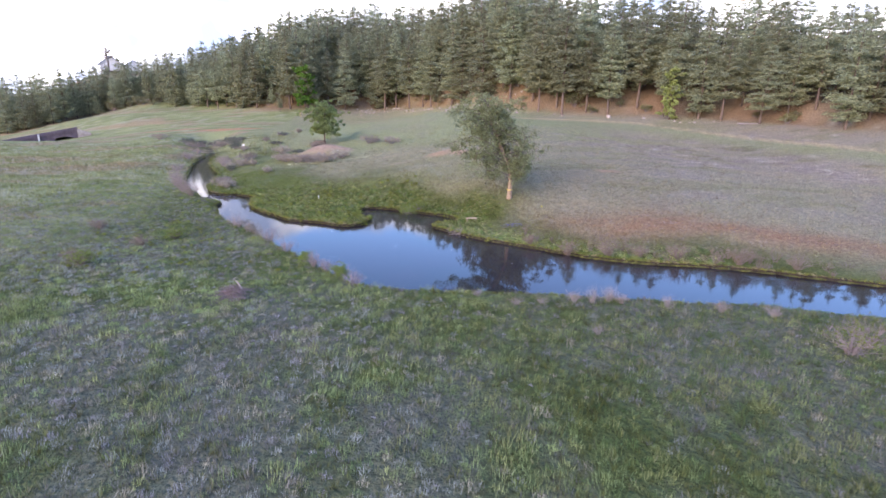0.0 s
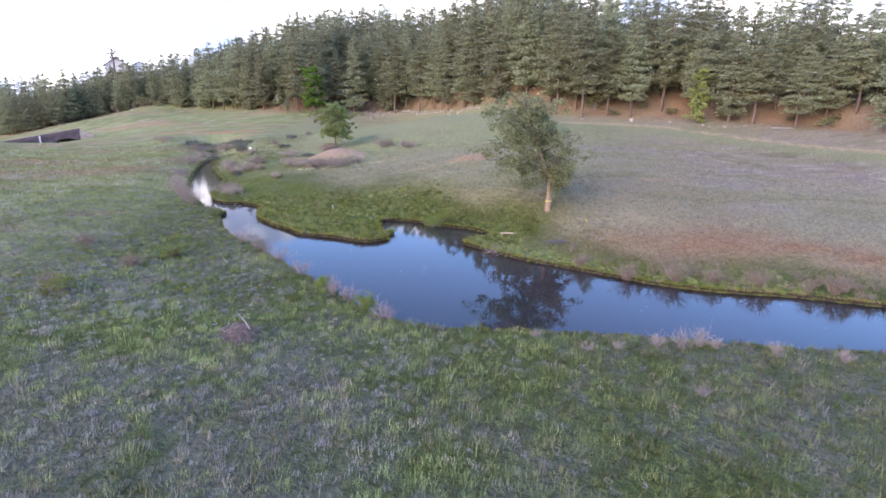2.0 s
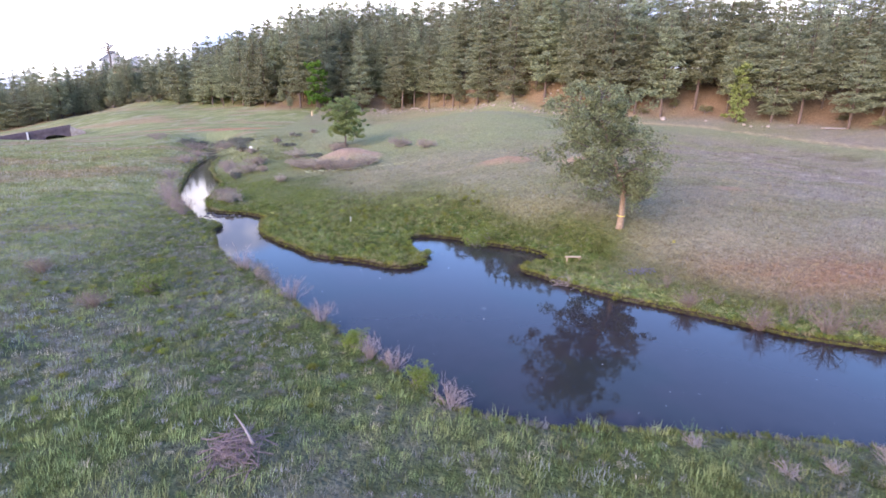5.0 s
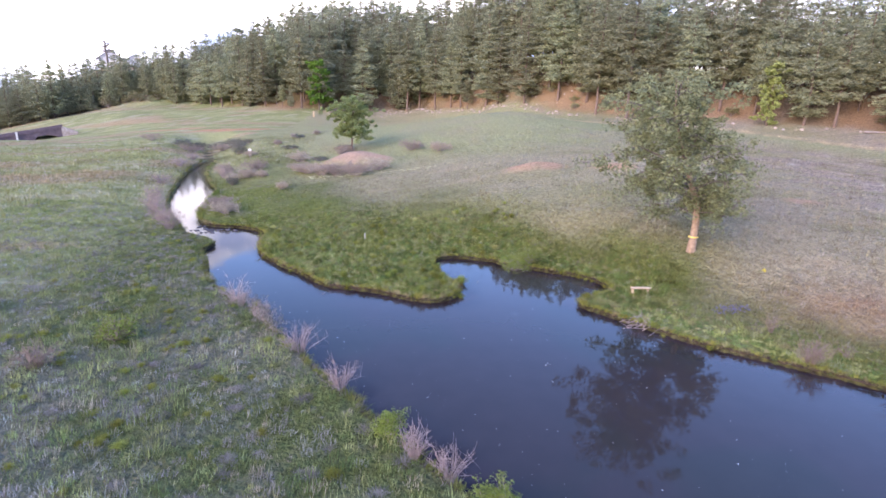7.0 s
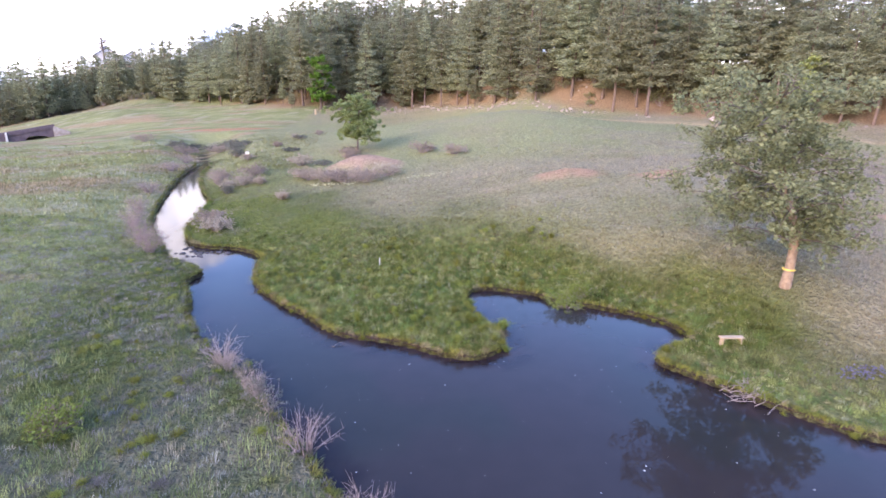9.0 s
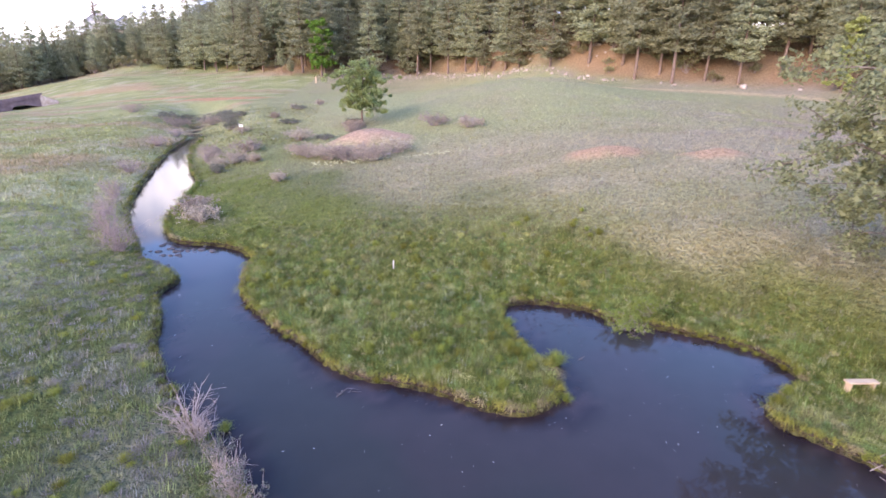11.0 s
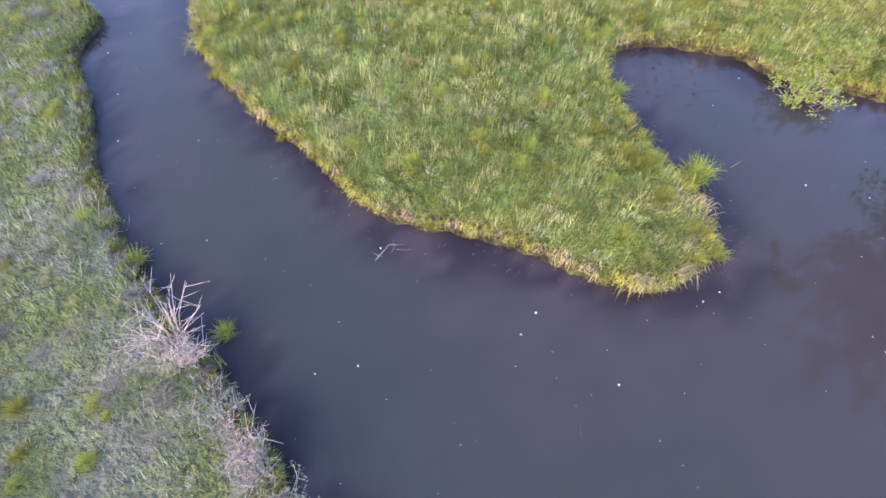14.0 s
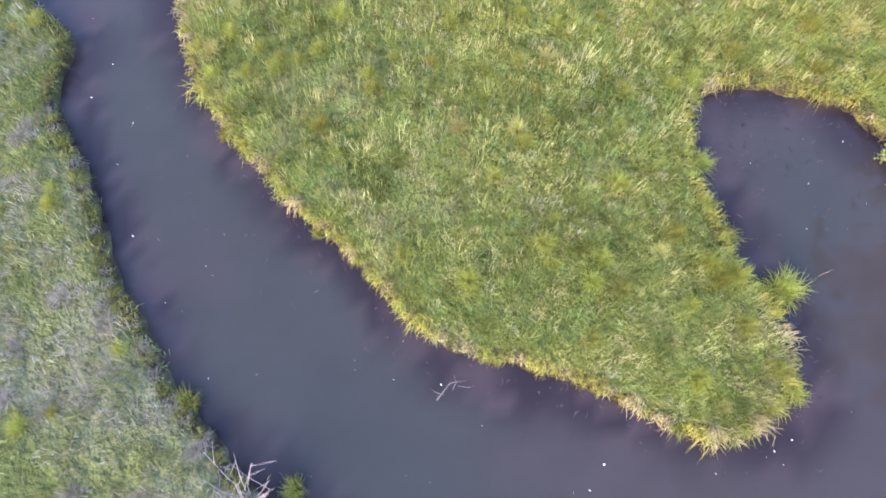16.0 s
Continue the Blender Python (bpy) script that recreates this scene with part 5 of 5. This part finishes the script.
def build_rocks():
    rng = np.random.default_rng(33)
    shapes = [rock_shape(900 + n) for n in range(6)]
    for me in shapes:
        me.materials.append(RED_STONE)
    wet = [rock_shape(930 + n) for n in range(4)]
    for me in wet:
        me.materials.append(WET_STONE)
    spots = [(72.5, 144.0, 1.9)]
    for n in range(230):
        x = rng.uniform(-14, 56)
        spots.append((x, float(hill_edge(x)) - 8 + rng.normal(0, 2.8), 0.3 + 1.0 * rng.random() ** 2.5))
    for n in range(26):
        x = rng.uniform(34, 56)
        spots.append((x, float(hill_edge(x)) + rng.uniform(2, 16), rng.uniform(0.5, 1.6)))
    for n in range(14):
        x = rng.uniform(60, 96)
        spots.append((x, float(hill_edge(x)) - rng.uniform(4, 12), rng.uniform(0.4, 1.0)))
    z = height([s[0] for s in spots], [s[1] for s in spots], np.full(len(spots), 60.0))
    for n, ((x, y, k), h) in enumerate(zip(spots, z)):
        ob = new("rock", shapes[n % 6])
        ob.matrix_basis = pose(x, y, h + 0.12 * k, 0, 0, rng.uniform(0, 360))
        ob.scale = (k, k, k)
        tagged(ob, "pale reddish boulder below the wood" if n else "large pale boulder beside the dirt track", "rock", "stones below the slope")
    for n in range(64):
        u = rng.random()
        x, y = -18.2 + 4.2 * u + rng.normal(0, 0.25), 71.7 + 1.2 * u + rng.normal(0, 0.9)
        ob = new("river_stone", wet[n % 4])
        k = 0.14 + 0.5 * rng.random() ** 2
        ob.matrix_basis = pose(x, y, -0.03, 0, 0, rng.uniform(0, 360))
        ob.scale = (k, k, k * 0.7)
        tagged(ob, "dark wet stone in the riffle", "stone", "stones of the riffle")


def stick(rng, a, b, r, bend=0.12):
    a, b = np.array(a, float), np.array(b, float)
    mid = (a + b) / 2 + rng.normal(0, bend * np.linalg.norm(b - a), 3) * [1, 1, 0.4]
    return tube([a, (a + mid) / 2, mid, (mid + b) / 2, b], [r, r * 0.9, r * 0.75, r * 0.5, r * 0.25], 5)


PILE_WOOD = bark_material("purple_brown_twigs", (0.15, 0.105, 0.11), (0.29, 0.22, 0.22), 5.0)
SUNKEN_WOOD = bark_material("sunken_wood", (0.11, 0.09, 0.085), (0.24, 0.20, 0.19), 5.0)


def build_dead_wood():
    rng = np.random.default_rng(44)
    x, y = -3.6, 30.9
    ob = thing("brush_pile", x, y, spot(x, y) + 0.12, "low heap of dead grey branches in the meadow", "branches")
    for n in range(120):
        a = rng.uniform(0, 6.28)
        c = rng.normal(0, 0.48, 2)
        l = rng.uniform(0.25, 0.65)
        z = rng.uniform(0.1, 0.75) * math.exp(-(c @ c))
        d = np.array([math.cos(a), math.sin(a)]) * l
        part("branch", mesh_from("branch", *stick(rng, (*(c - d), max(0.03, z - 0.1)), (*(c + d), z + rng.uniform(0, 0.3)), rng.uniform(0.012, 0.026)), PILE_WOOD, True), ob)
    part("branch", mesh_from("branch", *stick(rng, (0.7, -0.2, 0.55), (-0.15, 0.9, 1.0), 0.06, 0.05), DRY_WOOD, True), ob, "pale peeled branch")
    # a tangle of driftwood on the far bank below the bench
    x, y = 14.4, 49.2
    ob = thing("driftwood", x, y, 0.02, "pale tangle of driftwood at the foot of the bank", "branches")
    for n in range(36):
        a = rng.uniform(0, 6.28)
        c = rng.normal(0, 0.4, 2)
        d = np.array([math.cos(a), math.sin(a) * 0.6]) * rng.uniform(0.25, 0.75)
        part("branch", mesh_from("branch", *stick(rng, (*(c - d), rng.uniform(-0.05, 0.15)), (*(c + d), rng.uniform(0.2, 0.9)), rng.uniform(0.010, 0.022), 0.2), DRY_WOOD, True), ob)
    # a sunken branch that breaks the surface by the tongue of grass
    ob = thing("sunken_branch", -3.75, 55.25, 0.0, "grey half-sunken branch off the grass tongue", "branch")
    ob.scale = (0.75, 0.75, 0.6)
    for a, b, r in (((-0.6, -0.25, -0.02), (0.5, 0.3, 0.03), 0.03), ((0.0, 0.05, 0.01), (0.1, 0.55, 0.06), 0.018), ((-0.3, -0.1, 0), (-0.7, 0.15, 0.05), 0.015), ((0.2, 0.15, 0.02), (0.75, 0.1, 0.04), 0.015)):
        part("branch", mesh_from("branch", *stick(rng, a, b, r * 0.7), SUNKEN_WOOD, True), ob)
    # a thin stick in the bay and a fallen log at the wood
    ob = thing("sunken_stick", 6.2, 56.9, 0.0, "thin dark stick standing out of the water", "branch")
    part("branch", mesh_from("branch", *stick(rng, (-0.35, -0.2, -0.05), (0.4, 0.25, 0.12), 0.02), PINE_BARK, True), ob)
    x, y = 97, 118
    ob = thing("fallen_log", x, y, spot(x, y) + 0.1, "pale fallen log at the edge of the wood", "log")
    part("stem", mesh_from("stem", *tube([(-2.2, 0.3, 0.1), (0, 0, 0.12), (2.4, -0.2, 0.1)], [0.22, 0.2, 0.16], 8), DRY_WOOD, True), ob)
    # stakes and a marker
    x, y = -1.8, 67.0
    ob = thing("marker_stake", x, y, spot(x, y), "white-topped survey stake in the tall grass", "stake")
    bm = bmesh.new()
    box_bm(bm, 0.07, 0.07, 0.55, 0, 0, 0.3, 0.008)
    part_bm("post", bm, PAINT, ob)
    x, y = -23.2, 117.5
    ob = thing("small_sign", x, y, spot(x, y), "small white sign on a thin post by the stream", "sign")
    bm = bmesh.new()
    box_bm(bm, 0.07, 0.07, 1.5, 0, 0, 0.75, 0.008)
    part_bm("post", bm, DRY_WOOD, ob)
    bm = bmesh.new()
    box_bm(bm, 0.55, 0.05, 0.38, 0, -0.06, 1.5, 0.008)
    part_bm("panel", bm, PAINT, ob, "plain white panel")
    x, y = -26.0, 228.0
    ob = thing("marker_post", x, y, spot(x, y), "short pale post at the foot of the wood", "stake")
    bm = bmesh.new()
    box_bm(bm, 0.5, 0.3, 2.0, 0, 0, 0.95, 0.03)
    part_bm("post", bm, PLANK, ob)


def build_flowers():
    rng = np.random.default_rng(55)
    violet = leaf_material("violet_petals", (0.16, 0.16, 0.235), 0.3, None, 0.3)
    yellow = leaf_material("yellow_petals", (0.60, 0.50, 0.06), 0.3, None, 0.3)
    white = leaf_material("cream_petals", (0.55, 0.56, 0.36), 0.3, None, 0.3)
    def patch(name, x, y, rx, ry, count, mat, size, label):
        a, r = rng.uniform(0, 6.28, count), rng.random(count) ** 0.6
        px, py = x + np.cos(a) * r * rx, y + np.sin(a) * r * ry
        pz = height(px, py) + rng.uniform(0.12, 0.36, count)
        ob = new(name, mesh_from(name, *leaves(rng, np.c_[px, py, pz], [0.06] * count, [5] * count, size, 0.5), mat))
        tagged(ob, label, "flowers", kind="stuff")
    patch("violet_flowers", 20.3, 49.5, 1.3, 0.45, 130, violet, 0.04, "patch of blue-violet flowers in the bank grass")
    patch("yellow_flower", 24.4, 52.6, 0.1, 0.1, 8, yellow, 0.035, "single bright yellow flowering plant in the field")
    patch("cream_flowers", -6.5, 96.0, 4.5, 1.2, 90, white, 0.09, "scattered cream flower heads before the soil heap")
    patch("cream_flowers", 3.5, 94.5, 4.0, 0.8, 60, white, 0.08, "pale scattered flower heads in the meadow")


def build_foam():
    rng = np.random.default_rng(66)
    x, y = rng.uniform(-14, 40, 1500), rng.uniform(28, 68, 1500)
    d, _ = river_distance(x, y)
    keep = (d < -0.5) & (rng.random(1500) < np.where(x < 16, 1.0, 0.25))
    x, y = x[keep], y[keep]
    verts, faces = [], []
    for n, (cx, cy) in enumerate(zip(x, y)):
        r = 0.007 + 0.02 * rng.random() ** 5
        a0 = rng.uniform(0, 6.28)
        for k in range(5):
            a = a0 + k / 5 * 6.283
            q = r * rng.uniform(0.5, 1.6)
            verts.append((cx + math.cos(a) * q, cy + math.sin(a) * q, 0.006))
        b = n * 5
        faces += [(b, b + 1, b + 2), (b, b + 2, b + 3), (b, b + 3, b + 4)]
    ob = new("foam_specks", mesh_from("foam_specks", verts, faces, PAINT))
    tagged(ob, "white specks of foam and seed drifting on the river", "foam", kind="stuff")


def build_water_weed():
    """Drowned weed just at the surface, in the bay and along the tongue of grass."""
    rng = np.random.default_rng(77)
    mat = leaf_material("drowned_weed", (0.055, 0.042, 0.046), 0.5, None, 0.2)
    x, y = rng.uniform(-12, 14, 9000), rng.uniform(52, 70, 9000)
    d, far = river_distance(x, y)
    bay = np.exp(-((x - 5.8) / 2.2) ** 2 - ((y - 61.0) / 2.0) ** 2)
    chance = far * (d < -0.12) * (np.exp(d / 0.5) * smooth(fbm(x, y, 1.2, 97), 0.40, 0.62) + bay * 0.8)
    keep = rng.random(9000) < chance * 0.9
    x, y = x[keep], y[keep]
    verts, faces = [], []
    for n, (cx, cy) in enumerate(zip(x, y)):
        a, l, w = rng.normal(0.6, 0.9), rng.uniform(0.03, 0.13), rng.uniform(0.008, 0.028)
        bend = rng.normal(0, 0.06)
        c, s = math.cos(a), math.sin(a)
        for u, v in ((-l, 0), (0, bend - w), (0, bend + w), (l, 0)):
            verts.append((cx + u * c - v * s, cy + u * s + v * c, 0.005))
        faces += [(n * 4, n * 4 + 1, n * 4 + 2), (n * 4 + 1, n * 4 + 3, n * 4 + 2)]
    ob = new("water_weed", mesh_from("water_weed", verts, faces, mat))
    tagged(ob, "brown drowned weed at the surface along the bank", "weed", kind="stuff")


# ---------------------------------------------------------------- bridge and house up the valley
def prism(bm, outline, depth):
    """A vertical slab with that outline in x and z."""
    front = [bm.verts.new((x, -depth / 2, z)) for x, z in outline]
    back = [bm.verts.new((x, depth / 2, z)) for x, z in outline]
    bm.faces.new(front)
    bm.faces.new(back[::-1])
    for a in range(len(front)):
        b = (a + 1) % len(front)
        bm.faces.new((front[b], front[a], back[a], back[b]))


def build_bridge():
    ob = thing("stone_bridge", -112, 216.5, -3.1, "long grey-purple stone road bridge with a low arch", "bridge", "", 28)
    top = lambda x: 3.7 - 0.19 * (3.2 - x)
    arch = [(-1.0 + 3.3 * math.cos(a), 0.2 + 1.1 * math.sin(a)) for a in np.linspace(math.pi, 0, 11)]
    xs = np.linspace(-24, 3.2, 18)
    bm = bmesh.new()
    prism(bm, [(x, top(x)) for x in xs] + [(3.2, -2), (2.3, -2)] + arch[::-1] + [(-4.3, -2), (-24, -2)], 9.0)
    part_bm("wall", bm, MASONRY, ob)
    for y in (-4.6, 4.6):
        bm = bmesh.new()
        prism(bm, [(x, top(x) + 0.7) for x in xs] + [(x, top(x) - 0.1) for x in xs[::-1]], 0.4)
        bmesh.ops.translate(bm, vec=(0, y, 0), verts=bm.verts)
        part_bm("parapet", bm, MASONRY, ob)
    # the reddish colour stands in for warm light on the wing wall
    bm = bmesh.new()
    prism(bm, [(3.0, 4.3), (7.4, 2.4), (7.4, -2), (3.0, -2)], 1.2)
    bmesh.ops.translate(bm, vec=(0, -4.2, 0), verts=bm.verts)
    part_bm("wing_wall", bm, RED_STONE, ob, "stone wing wall coloured reddish as if sunlit")
    bm = bmesh.new()
    box_bm(bm, 0.5, 0.6, 3.4, -9.0, -4.9, 0.6, 0.05)
    part_bm("pier", bm, PLASTER, ob, "pale plastered pier")


def build_house():
    ob = thing("hill_house", -186, 424, spot(-186, 424) - 1.0, "white gabled house with a pale blue-grey roof among the pines", "house", "", 24)
    lift = 35 - spot(-186, 424)
    bm = bmesh.new()
    prism(bm, [(-7, 0), (7, 0), (7, lift + 1), (0, lift + 6), (-7, lift + 1)], 16)
    part_bm("wall", bm, PLASTER, ob)
    for s in (-1, 1):
        bm = bmesh.new()
        prism(bm, [(s * 8.6, lift - 0.1), (0, lift + 6.1), (0, lift + 6.7), (s * 8.6, lift + 0.5)][::-s], 18)
        part_bm("roof", bm, ROOF, ob, "pale slate roof slope")
    bm = bmesh.new()
    prism(bm, [(8.0, 0), (20, 0), (20, lift + 0.5), (14, lift + 4), (8.0, lift + 0.5)], 12)
    part_bm("annex", bm, PLASTER, ob)
    for s in (-1, 1):
        bm = bmesh.new()
        prism(bm, [(14 + s * 7.2, lift - 0.6), (14, lift + 4.0), (14, lift + 4.6), (14 + s * 7.2, lift)][::-s], 13.4)
        part_bm("roof", bm, ROOF, ob, "blue-grey roof slope")


def build_snag():
    """A tall dead pine before the house."""
    rng = np.random.default_rng(88)
    x, y = -181, 408
    base = spot(x, y)
    tall = 45 - base
    ob = thing("dead_pine", x, y, base - 0.2, "bare grey dead pine with crooked limbs beside the house", "tree")
    part("trunk", mesh_from("trunk", *tube([(0, 0, 0), (0.4, 0, tall * 0.5), (-0.3, 0, tall * 0.8), (0.6, 0, tall)], [0.7, 0.6, 0.5, 0.2], 7), LIMB_BARK, True), ob)
    for n in range(13):
        u = 0.6 + 0.38 * n / 13
        a = n * 2.4
        r = (1.2 - u) * 14 * rng.uniform(0.6, 1.2)
        root = np.array([0.1, 0, tall * u])
        tip = root + np.array([math.cos(a) * r, math.sin(a) * r, rng.uniform(-1, 3)])
        part("limb", mesh_from("limb", *tube([root, (root + tip) / 2 + [0, 0, rng.uniform(-0.5, 1)], tip], [0.4, 0.3, 0.14], 4), LIMB_BARK, True), ob)


build_snag()
build_rocks()
build_dead_wood()
build_flowers()
build_foam()
build_water_weed()
build_bridge()
build_house()
